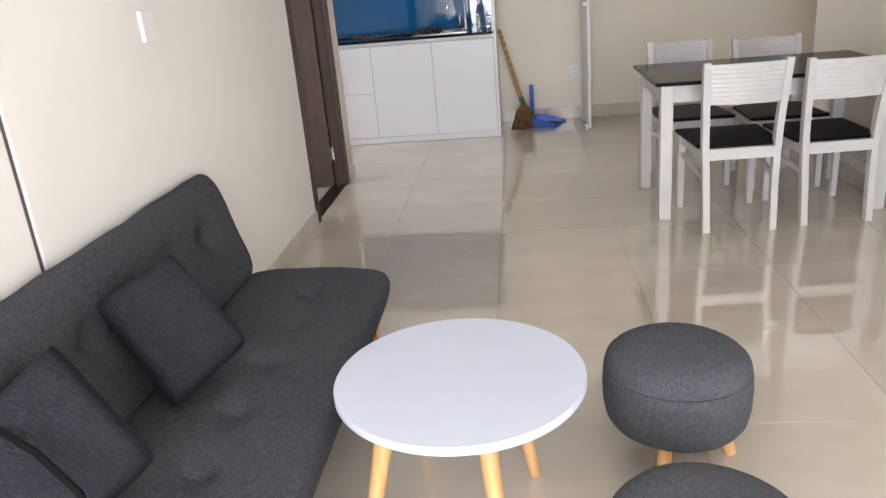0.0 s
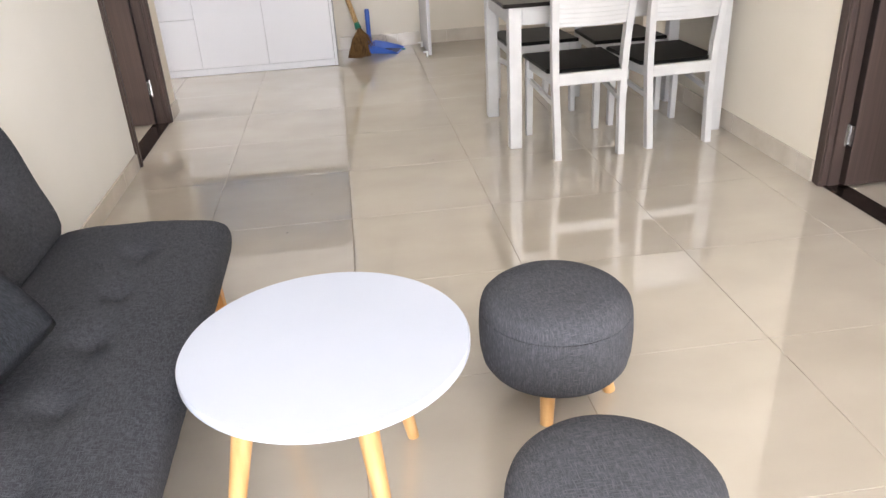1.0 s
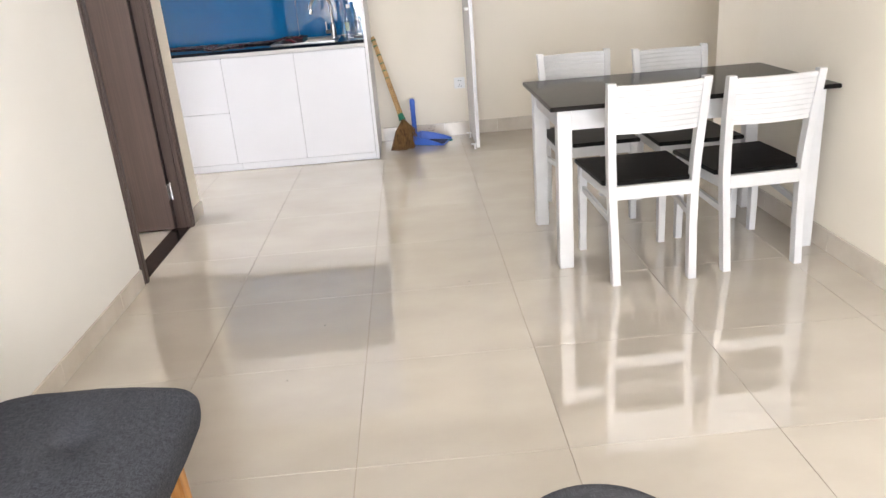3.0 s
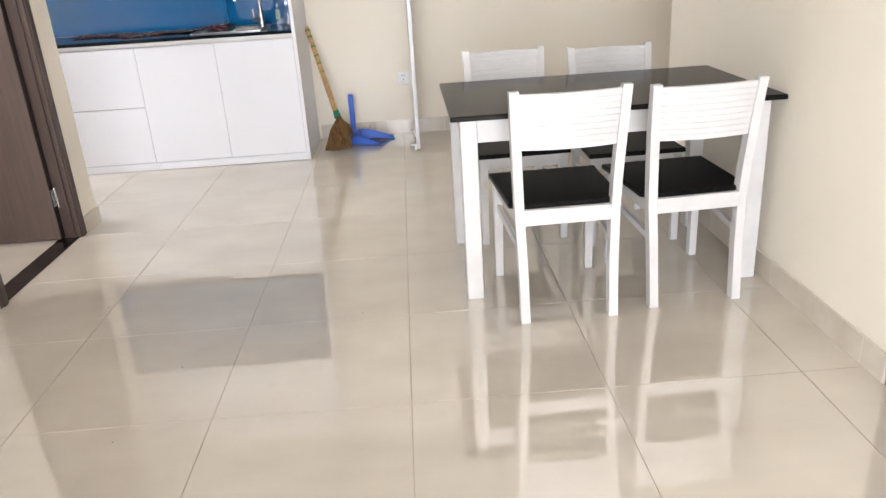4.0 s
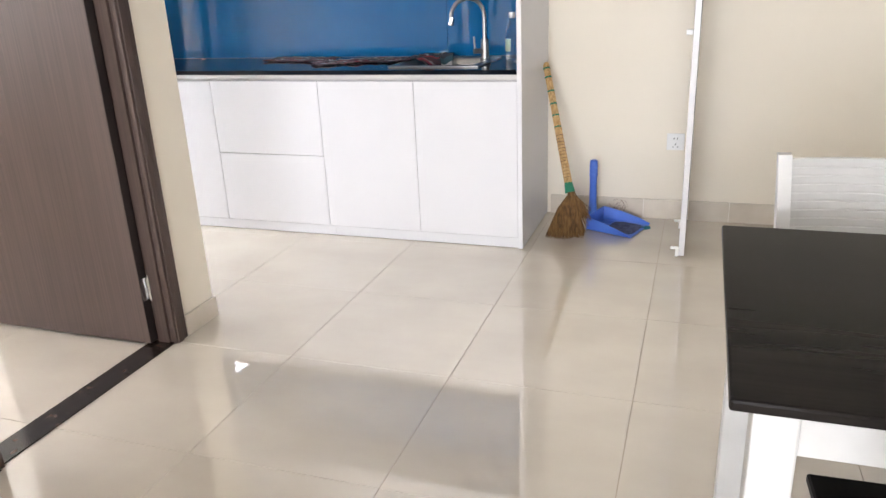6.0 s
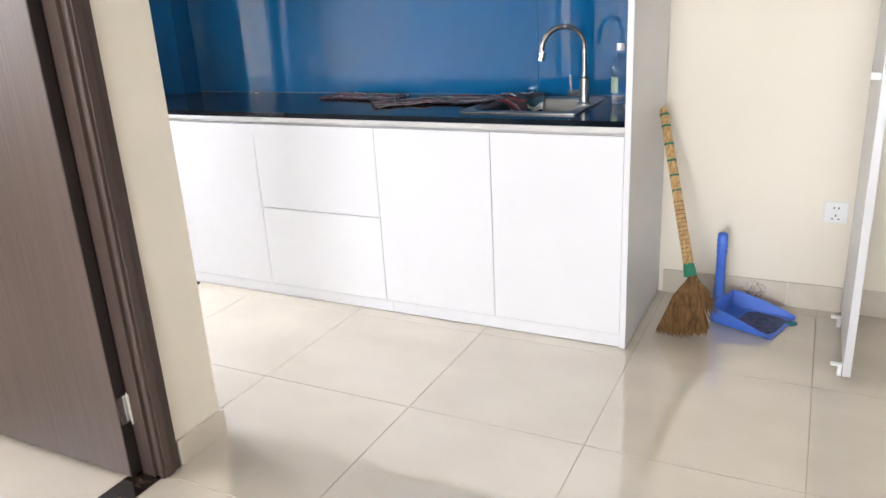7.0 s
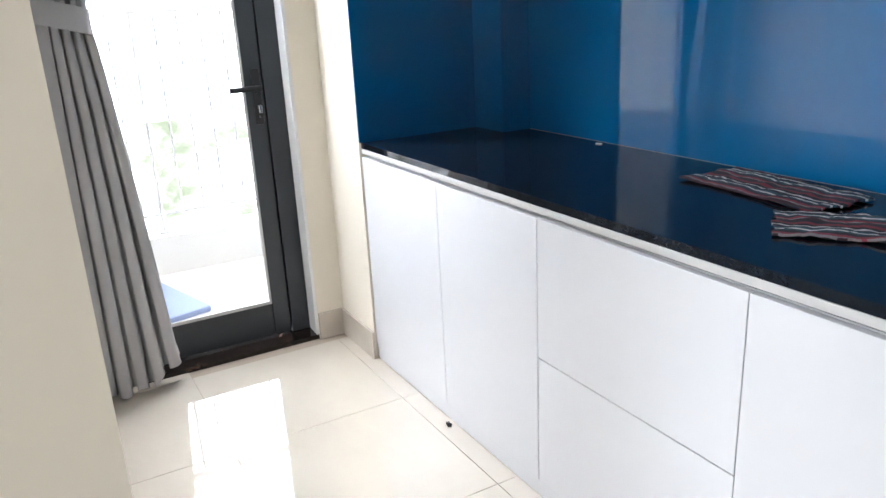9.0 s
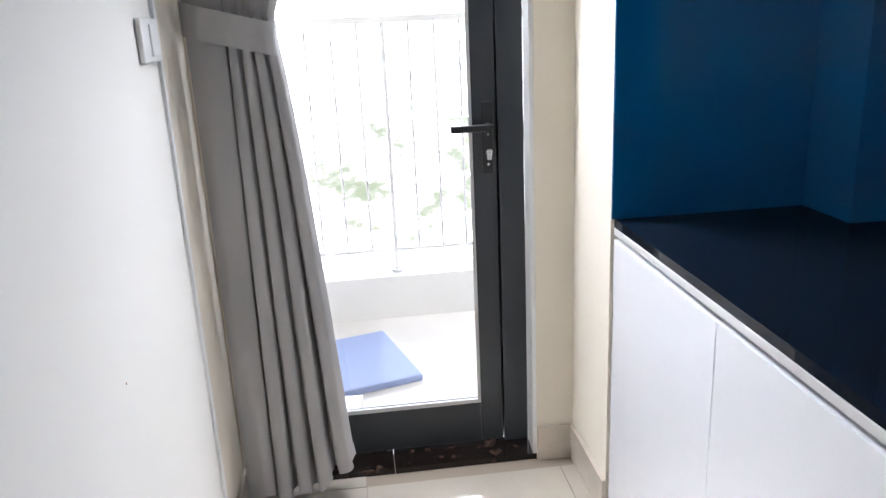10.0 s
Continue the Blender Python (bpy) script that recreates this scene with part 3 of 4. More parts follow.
z = TOPZ
sweep(bm, [rrect(-0.128, 7.662, 0.340, 8.095, 0.015, z + 0.001), rrect(-0.128, 7.662, 0.340, 8.095, 0.015, z + 0.006), rrect(-0.124, 7.666, 0.336, 8.091, 0.014, z + 0.008),
           rrect(-0.095, 7.700, 0.305, 8.035, 0.05, z + 0.006), rrect(-0.088, 7.708, 0.298, 8.028, 0.05, z - 0.01), rrect(-0.081, 7.715, 0.291, 8.02, 0.055, z - 0.16), rrect(-0.06, 7.74, 0.26, 7.99, 0.06, z - 0.175), rrect(0.06, 7.84, 0.13, 7.9, 0.03, z - 0.178)], caps=False)
part("basin", bm, STEEL, sk, smooth=True)
bm = bmesh.new()
lathe(bm, [(0.0, -0.176), (0.034, -0.176), (0.036, -0.172), (0.028, -0.170), (0.0, -0.170)][1:4], 24, (0.095, 7.87, z))
part("drain", bm, CHROME, sk)
# tap
tp = thing("tap", "brushed steel swan-neck kitchen tap beside the sink", "tap")
tx, ty = 0.312, 7.868
bm = bmesh.new()
lathe(bm, [(0.026, 0.0), (0.026, 0.006), (0.02, 0.012), (0.018, 0.10), (0.013, 0.105)], 24, (tx, ty, z + 0.008))
body = part("tap_body", bm, STEEL, tp, smooth=True)
bm = bmesh.new()
pts = [(tx, ty, z + 0.10), (tx, ty, z + 0.222)]
for i in range(0, 15):
    a = math.pi * 1.06 * i / 14
    d = 0.086 * (1 - math.cos(a))
    pts.append((tx - 0.78 * d, ty - 0.62 * d, z + 0.222 + 0.082 * math.sin(a)))
tube(bm, pts, 0.0098, 12)
part("spout", bm, STEEL, tp, smooth=True)
bm = bmesh.new()
e = Vector(pts[-1])
bar(bm, e + Vector((0.003, 0.002, 0.012)), e + Vector((-0.004, -0.003, -0.022)), 0.0135, n=16)
part("nozzle", bm, CHROME, tp, smooth=True)
bm = bmesh.new()
bar(bm, (tx, ty, z + 0.055), (tx - 0.05, ty - 0.03, z + 0.055), 0.013, n=14)
bar(bm, (tx - 0.043, ty - 0.026, z + 0.06), (tx - 0.047, ty - 0.028, z + 0.125), 0.0045, n=8)
part("tap_lever", bm, STEEL, tp, smooth=True)


# woven cloths on the worktop
def cloth(cx, cy, w, d, turn, seed, label, drape=False):
    bm = bmesh.new()
    nx, ny = 40, 18
    vs = []
    for j in range(ny + 1):
        for i in range(nx + 1):
            u, v = i / nx - 0.5, j / ny - 0.5
            x = u * w + 0.012 * noise.noise((v * 6, seed, 0))
            y = v * d + 0.010 * noise.noise((u * 7, seed, 5))
            f = 0.006 + 0.009 * abs(noise.noise((u * 5 + seed, v * 3, seed))) + 0.006 * abs(noise.noise((u * 14, v * 9 + seed, 2)))
            if drape:
                k = max(0.0, min(1.0, (u + 0.12) / 0.35))
                f += 0.020 * k * abs(noise.noise((u * 9, v * 7, 9))) + 0.018 * k
                f -= 0.085 * max(0.0, min(1.0, (u - 0.18) / 0.25)) * max(0.0, min(1.0, (0.42 - abs(v)) / 0.12))
            vs.append(bm.verts.new((x, y, f)))
    for j in range(ny):
        for i in range(nx):
            a = j * (nx + 1) + i
            bm.faces.new((vs[a], vs[a + 1], vs[a + nx + 2], vs[a + nx + 1]))
    ext = bmesh.ops.extrude_face_region(bm, geom=list(bm.faces))
    for v in ext["geom"]:
        if isinstance(v, bmesh.types.BMVert):
            v.co.z -= 0.005
    ob = solid("woven_cloth", bm, CLOTH, label, "cloth", smooth=True, group="cloths on the worktop")
    ob.matrix_world = pose(cx, cy, TOPZ, 0, 0, turn)
    return ob


cloth(-0.785, 8.025, 0.40, 0.19, -6, 1.3, "dark red and black striped woven cloth lying flat on the worktop")
cloth(-0.45, 7.895, 0.36, 0.17, 34, 4.7, "dark striped woven cloth with pale bands lying crosswise")
cloth(-0.13, 7.95, 0.44, 0.20, -4, 8.1, "dark striped woven cloth draped over the sink edge", True)

# bottle and glass
bt = thing("bottle", "clear plastic bottle with a white cap and a pale label", "bottle", pose(0.428, 7.955, TOPZ))
bm = bmesh.new()
lathe(bm, [(0.022, 0.0), (0.031, 0.004), (0.032, 0.02), (0.029, 0.05), (0.032, 0.08), (0.030, 0.11), (0.031, 0.14), (0.022, 0.175), (0.012, 0.195), (0.012, 0.205)], 24)
part("body", bm, BOTTLE, bt, smooth=True)
bm = bmesh.new()
lathe(bm, [(0.0145, 0.203), (0.015, 0.205), (0.015, 0.226), (0.013, 0.229)], 18)
part("cap", bm, PLASTICWHITE, bt, "white screw cap", smooth=True)
bm = bmesh.new()
rings = []
for zz in (0.045, 0.075, 0.105):
    rings.append([(0.0327 * math.cos(radians(a)), 0.0327 * math.sin(radians(a)), zz) for a in range(170, 271, 10)] + [(0.0332 * math.cos(radians(a)), 0.0332 * math.sin(radians(a)), zz) for a in range(270, 169, -10)])
sweep(bm, rings)
part("label", bm, LABELGREEN, bt, "pale green paper label")
gl = thing("drinking_glass", "clear drinking glass on a saucer by the panel", "glass", pose(0.495, 7.90, TOPZ))
bm = bmesh.new()
lathe(bm, [(0.040, 0.0), (0.044, 0.003), (0.040, 0.006)], 24)
part("saucer", bm, STEEL, gl, "metal saucer", smooth=True)
bm = bmesh.new()
lathe(bm, [(0.024, 0.007), (0.032, 0.115), (0.030, 0.115), (0.022, 0.012)], 24)
part("tumbler", bm, BOTTLE, gl, smooth=True)

# ---------- niche by the kitchen: panel, socket, broom, dustpan ----------
fp = thing("partition_panel", "tall narrow white laminate panel standing off the wall", "panel")
bm = bmesh.new()
box(bm, 1.287, 7.57, 0.02, 1.312, 8.178, 2.35, 0.0015)
part("board", bm, GLOSSWHITE, fp)
for y in (7.61, 8.02):
    bm = bmesh.new()
    box(bm, 1.250, y, 0.034, 1.287, y + 0.020, 0.044, 0.003)
    box(bm, 1.272, y - 0.002, 0.0, 1.286, y + 0.022, 0.0345, 0.003)
    part("bracket", bm, PLASTICWHITE, fp, "small white plastic bracket")
bm = bmesh.new()
box(bm, 1.258, 7.60, 0.99, 1.287, 7.625, 1.012, 0.004)
part("bracket", bm, PLASTICWHITE, fp, "small white plastic bracket")


def socket(name, m, label, outlets=True, w=0.086, h=0.086, d=0.008):
    """A wall plate in its own x-z plane, facing -y."""
    s = thing(name, label, "socket", m)
    bm = bmesh.new()
    box(bm, -w / 2, -d, -h / 2, w / 2, 0, h / 2, 0.003)
    part("plate", bm, PLASTICWHITE, s)
    if outlets:
        for zz, rows in ((0.018, ((-0.008, 0.0025, 0.008), (0.008, 0.0025, 0.008))), (-0.012, ((0.0, 0.003, 0.009),)), (-0.026, ((-0.011, 0.005, 0.004), (0.011, 0.005, 0.004)))):
            for x, a, b in rows:
                part("slot", boxes((x - a / 2 - 0.001, -d - 0.0008, zz - b / 2, x + a / 2 + 0.001, -d + 0.001, zz + b / 2)), PLASTICBLACK, s, "dark socket hole")
    elif outlets is False:
        bm = bmesh.new()
        box(bm, -0.014, -d - 0.004, -h * 0.36, 0.014, -d + 0.001, h * 0.36, 0.002)
        part("rocker", bm, PLASTICWHITE, s)
    return s


socket("wall_socket", pose(1.228, 8.18, 0.415), "white square wall socket with dark holes")
socket("wall_socket", pose(-1.19, 6.54, 1.313, 0, 0, 180), "white wall socket raised on the corridor wall", True, 0.08, 0.090, 0.018)
socket("wall_switch", pose(-2.070, 6.54, 1.326, 0, 0, 180), "white wall switch plate in shade by the curtain", False, 0.14, 0.088, 0.012)
socket("wall_switch", pose(-0.487, 3.813, 1.232, 0, 0, 90), "plain white wall switch plate above the sofa", None, 0.086, 0.098, 0.014)
# white strip added to draw the corner line between lit and shaded wall
bm = bmesh.new()
box(bm, -2.155, 6.536, 0.09, -2.138, 6.548, 2.65, 0.002)
solid("corner_strip", bm, PLASTICWHITE, "thin white strip drawing the lit corner edge of the wall", "trunking")

# broom
br = thing("broom", "straw broom with a bundled cane handle leaning on the panel", "broom")
top, neck = Vector((0.580, 8.036, 0.836)), Vector((0.750, 7.80, 0.244))
ax = (top - neck).normalized()
s1 = ax.cross(Vector((0, 1, 0))).normalized()
s2 = ax.cross(s1)
for k in range(9):
    bm = bmesh.new()
    a = 2 * math.pi * k / 8
    o = (0.0 if k == 8 else 0.0105) * (math.cos(a) * s1 + math.sin(a) * s2)
    bar(bm, neck + o * 1.25, top + o - ax * random.uniform(0, 0.02), 0.0075, 0.006, 8)
    part("cane", bm, CANE, br, smooth=True)
for f in (0.94, 0.87, 0.76, 0.66, 0.57, 0.48):
    bm = bmesh.new()
    c = neck + (top - neck) * f
    bar(bm, c, c + ax * 0.008, 0.0185, n=14)
    part("binding", bm, GREENTWINE, br, "green twine binding")
for k in range(14):
    bm = bmesh.new()
    c = neck + (top - neck) * (0.09 + 0.025 * k)
    bar(bm, c, c + ax * 0.0025, 0.0195, n=14)
    part("wire", bm, BROWNTWINE, br, "thin brown wire binding")
bm = bmesh.new()
bar(bm, neck - ax * 0.015, neck + ax * 0.035, 0.026, 0.020, 14)
part("collar", bm, GREENTWINE, br, "green twine collar")
bm = bmesh.new()
for k in range(600):
    u, v = random.uniform(-1, 1), random.uniform(-1, 1)
    foot = Vector((0.742 + 0.092 * u, 7.748 + 0.035 * v + 0.02 * u, 0.004 + 0.012 * abs(u) + random.uniform(0, 0.015)))
    if k % 9 == 0:
        foot = Vector((0.80 + 0.06 * random.random(), 7.78 + 0.04 * random.random(), 0.06 + 0.09 * random.random()))
    start = neck + 0.018 * u * s1 + 0.015 * v * s2
    mid = start.lerp(foot, 0.45) + Vector((0.018 * u, 0.004 * v, 0))
    tube(bm, [start, mid, foot], [0.0022, 0.0025, 0.0012], 4)
part("bristles", bm, STRAW, br, "brown frayed straw bristles")

# dustpan
dp = thing("dustpan", "blue plastic dustpan with an upright handle on the floor", "dustpan", pose(0.962, 7.967, 0, 0, 0, 72))
bm = bmesh.new()


def pan_section(y, w, zf, hs):
    t = 0.003
    return [(-w - 0.012, y, zf + hs), (-w, y, zf + 0.004), (w, y, zf + 0.004), (w + 0.012, y, zf + hs), (w + 0.012 - t, y, zf + hs), (w - t, y, zf + 0.004 + t), (-w + t, y, zf + 0.004 + t), (-w - 0.012 + t, y, zf + hs)]


sweep(bm, [pan_section(y, w, zf, hs) for y, w, zf, hs in ((0.115, 0.092, 0.0, 0.075), (0.09, 0.098, 0.0, 0.072), (0.0, 0.106, 0.0, 0.055), (-0.09, 0.113, 0.0, 0.030), (-0.135, 0.116, 0.0, 0.012))])
box(bm, -0.10, 0.110, 0.003, 0.10, 0.116, 0.076, 0.002)
pan = part("pan", bm, BLUEPLASTIC, dp, smooth=True)
for k in range(7):
    x = -0.072 + 0.024 * k
    part("rib", boxes((x - 0.002, -0.11, 0.0062, x + 0.002, 0.06, 0.0095)), BLUEPLASTIC, pan)
bm = bmesh.new()
rings = []
for r, zz in ((0.98, 0.0068), (1.0, 0.0100), (0.6, 0.0108), (0.1, 0.0110)):
    ring = []
    for i in range(36):
        a = 2 * math.pi * i / 36
        c, d = math.cos(a), math.sin(a)
        k = r / max(abs(c), abs(d)) ** 0.8 * (1 + 0.08 * noise.noise((4 * c, 4 * d, 1)))
        ring.append((0.086 * k * c, -0.045 + 0.078 * k * d, zz))
    rings.append(ring)
sweep(bm, rings)
part("dust_layer", bm, PANDUST, pan, "dark grey layer of dust")
bm = bmesh.new()
lathe(bm, [(0.024, 0.0600), (0.021, 0.1000), (0.019, 0.1300), (0.0185, 0.2600), (0.021, 0.2650), (0.021, 0.2750), (0.0185, 0.2800), (0.021, 0.2880), (0.021, 0.2980), (0.0185, 0.3030), (0.021, 0.3110), (0.021, 0.3210), (0.0195, 0.3260), (0.0195, 0.3420), (0.014, 0.3470)], 20, (0.0, 0.130, 0))
part("handle", bm, BLUEPLASTIC, dp, smooth=True)
bm = bmesh.new()
for k in range(160):
    c = Vector((0.955 + random.gauss(0, 0.024), 8.135 + random.gauss(0, 0.010), abs(random.gauss(0, 0.040)) + 0.004))
    d = Vector((random.uniform(-1, 1), random.uniform(-1, 1), random.uniform(-0.5, 1))) * 0.02
    tube(bm, [c, c + d * 0.6 + Vector((0, 0, 0.004)), c + d], 0.0006, 3)
tagged(solid("dust_tuft", bm, DUST, "small brown tuft of dust and hair behind the dustpan", "dust"), kind="stuff")

bm = bmesh.new()
rings = []
for i in range(9):
    u = i / 8 - 0.5
    h = 0.006 + 0.012 * abs(noise.noise((u * 9, 2.2, 0))) * (1 - 3 * u * u)
    w = 0.022 * (1 - 2.6 * u * u)
    rings.append([(u * 0.05, -w, 0.0), (u * 0.05 + 0.004, w, 0.0), (u * 0.05, w * 0.5, h), (u * 0.05 - 0.004, -w * 0.4, h * 1.3)])
sweep(bm, rings)
rag = solid("rag", bm, TEALRAG, "small crumpled teal rag on the floor by the dustpan", "rag", smooth=True)
rag.matrix_world = pose(1.112, 7.995, 0, 0, 0, 25)
bm = bmesh.new()
for k in range(5):
    a = k * 1.3
    box(bm, -1.552 + 0.008 * math.cos(a), 7.54 + 0.006 * math.sin(a), 0.0, -1.545 + 0.008 * math.cos(a), 7.545 + 0.006 * math.sin(a), 0.006 + 0.002 * k, 0.001)
solid("dead_leaf_crumb", bm, PLASTICBLACK, "tiny dark crumb on the floor by the plinth", "crumb")

bm = bmesh.new()
box(bm, -0.011, -0.005, 0.0, 0.011, 0.005, 0.0035, 0.0012)
scrap = solid("scrap", bm, PALEGROUT, "small pale scrap lying on the black worktop", "scrap")
scrap.matrix_world = pose(-1.519, 8.135, TOPZ, 0, 0, 12)

bm = bmesh.new()
bar(bm, (-1.604, 6.5398, 0.784), (-1.604, 6.5412, 0.784), 0.0022, n=8)
solid("wall_plug", bm, CANE, "tiny brown plug hole in the white corridor wall", "plug")

for x, y in ((0.42, 4.83), (1.02, 5.14), (0.33, 4.42), (-0.02, 5.37)):
    bm = bmesh.new()
    box(bm, x, y, 0.0, x + 0.005, y + 0.003, 0.002, 0.0006)
    tagged(solid("crumb", bm, PLASTICBLACK, "tiny dark crumb lying on the tile floor", "crumb"), group="crumbs on the floor")

# ---------- curtain ----------
ct = thing("curtain", "grey fabric curtain gathered by a tieback beside the balcony door", "curtain")


def curtain_ring(z):
    """A folded sheet of cloth at height z: a flat wing by the wall, then deep folds that fan out from the tie."""
    k = (1.335 - z) / 1.32 if z < 1.335 else (z - 1.335) / 1.1
    k = max(0.0, min(1.0, k))
    if z < 1.335:
        y0, yf, y1 = 6.556, 6.650 - 0.018 * k, 6.768 + 0.106 * k ** 0.75
        amp = 0.046 + 0.052 * k ** 0.6
    else:
        y0, yf, y1 = 6.556, 6.650, 6.755 + 0.25 * k ** 0.8
        amp = 0.018 + 0.028 * k ** 0.6
    out, back = [], []
    n = 132
    folds = 4
    for i in range(n + 1):
        u = i / n
        if u < 0.2:
            w = u / 0.2
            y = y0 + (yf - y0) * w
            x = -2.385 + 0.010 * math.sin(2.6 * w) + 0.006 * noise.noise((w * 2, z * 1.3, 4))
        else:
            w = (u - 0.2) / 0.8
            ph = w * folds + 0.10 * noise.noise((w * 3, z * 1.1, 2)) * k
            f = ph - math.floor(ph)
            ridge = abs(math.sin(math.pi * min(max(ph, 0.0), folds))) ** 0.50
            size = 0.75 + 0.35 * noise.noise((math.floor(ph) * 1.7, 0.3, 1.1)) + 0.10 * noise.noise((ph * 2, z * 2.2, 5))
            x = -2.395 + amp * size * (ridge - 0.55)
            y = yf + (y1 - yf) * w + 0.35 * amp * math.sin(2 * math.pi * f) * (1 if 0 < w < 1 else 0)
        out.append((x, max(y, 6.552), z))
        back.append((x - 0.004, max(y, 6.552) + 0.002, z))
    return out + back[::-1]


bm = bmesh.new()
rings = []
for i in range(61):
    zz = 0.012 + 2.55 * i / 60
    ring = curtain_ring(zz)
    if i == 0:
        ring = [(x, y, 0.014 + 0.085 * max(0.0, (y - 6.70) / 0.165) ** 1.6 + 0.010 * math.sin(y * 62)) for x, y, _ in ring]
    elif i == 1:
        ring = [(x, y, max(zz, 0.030 + 0.085 * max(0.0, (y - 6.70) / 0.165) ** 1.6 + 0.010 * math.sin(y * 62))) for x, y, _ in ring]
    elif i == 2:
        ring = [(x, y, max(zz, 0.048 + 0.085 * max(0.0, (y - 6.70) / 0.165) ** 1.6)) for x, y, _ in ring]
    rings.append(ring)
sweep(bm, rings, caps=False)
part("drape", bm, CURTAIN, ct, smooth=True)
bm = bmesh.new()
rings = []
for i in range(25):
    a = 2 * math.pi * i / 24
    cx, cy = -2.392 + 0.046 * math.cos(a), 6.660 + 0.112 * math.sin(a)
    cy = max(cy, 6.554)
    zc = 1.372 - 0.06 * (cy - 6.55) / 0.22
    rings.append([(cx, cy, zc - 0.040), (cx + 0.004 * math.cos(a), cy + 0.004 * math.sin(a), zc - 0.040), (cx + 0.004 * math.cos(a), cy + 0.004 * math.sin(a), zc + 0.040), (cx, cy, zc + 0.040)])
sweep(bm, rings, caps=False)
part("tieback", bm, CURTAIN, ct, "smooth grey tieback band", smooth=True)
bm = bmesh.new()
box(bm, -2.37, 6.55, 1.42, -2.33, 6.575, 1.46, 0.004)
bar(bm, (-2.35, 6.57, 1.44), (-2.35, 6.61, 1.425), 0.006)
solid("curtain_hook", bm, CHROME, "small metal wall hook holding the tieback", "hook")
bm = bmesh.new()
bar(bm, (-2.405, 6.552, 2.58), (-2.405, 7.553, 2.58), 0.012)
solid("curtain_rod", bm, CHROME, "round metal curtain rod over the balcony door", "curtain rod")

# ---------- dining set ----------
dt = thing("dining_table", "dining table with black top and square white legs against the wall", "table")
bm = bmesh.new()
box(bm, 1.397, 5.144, 0.705, 2.596, 5.892, 0.724, 0.005)
part("tabletop", bm, BLACKWOOD, dt, "black lacquered wooden top")
for x, y in ((1.432, 5.188), (1.432, 5.788), (2.500, 5.195), (2.500, 5.788)):
    bm = bmesh.new()
    box(bm, x, y, 0.0, x + 0.062, y + 0.062, 0.7045, 0.004)
    part("leg", bm, WHITEWOOD, dt)
for row in ((1.494, 5.200, 0.615, 2.500, 5.222, 0.7045), (1.494, 5.816, 0.615, 2.500, 5.838, 0.7045), (1.446, 5.250, 0.615, 1.468, 5.788, 0.7045), (2.526, 5.257, 0.615, 2.548, 5.788, 0.7045)):
    part("apron", boxes(row), WHITEWOOD, dt)


CHAIR_SIZE = Matrix.Diagonal((0.98, 1.0, 0.98, 1.0))


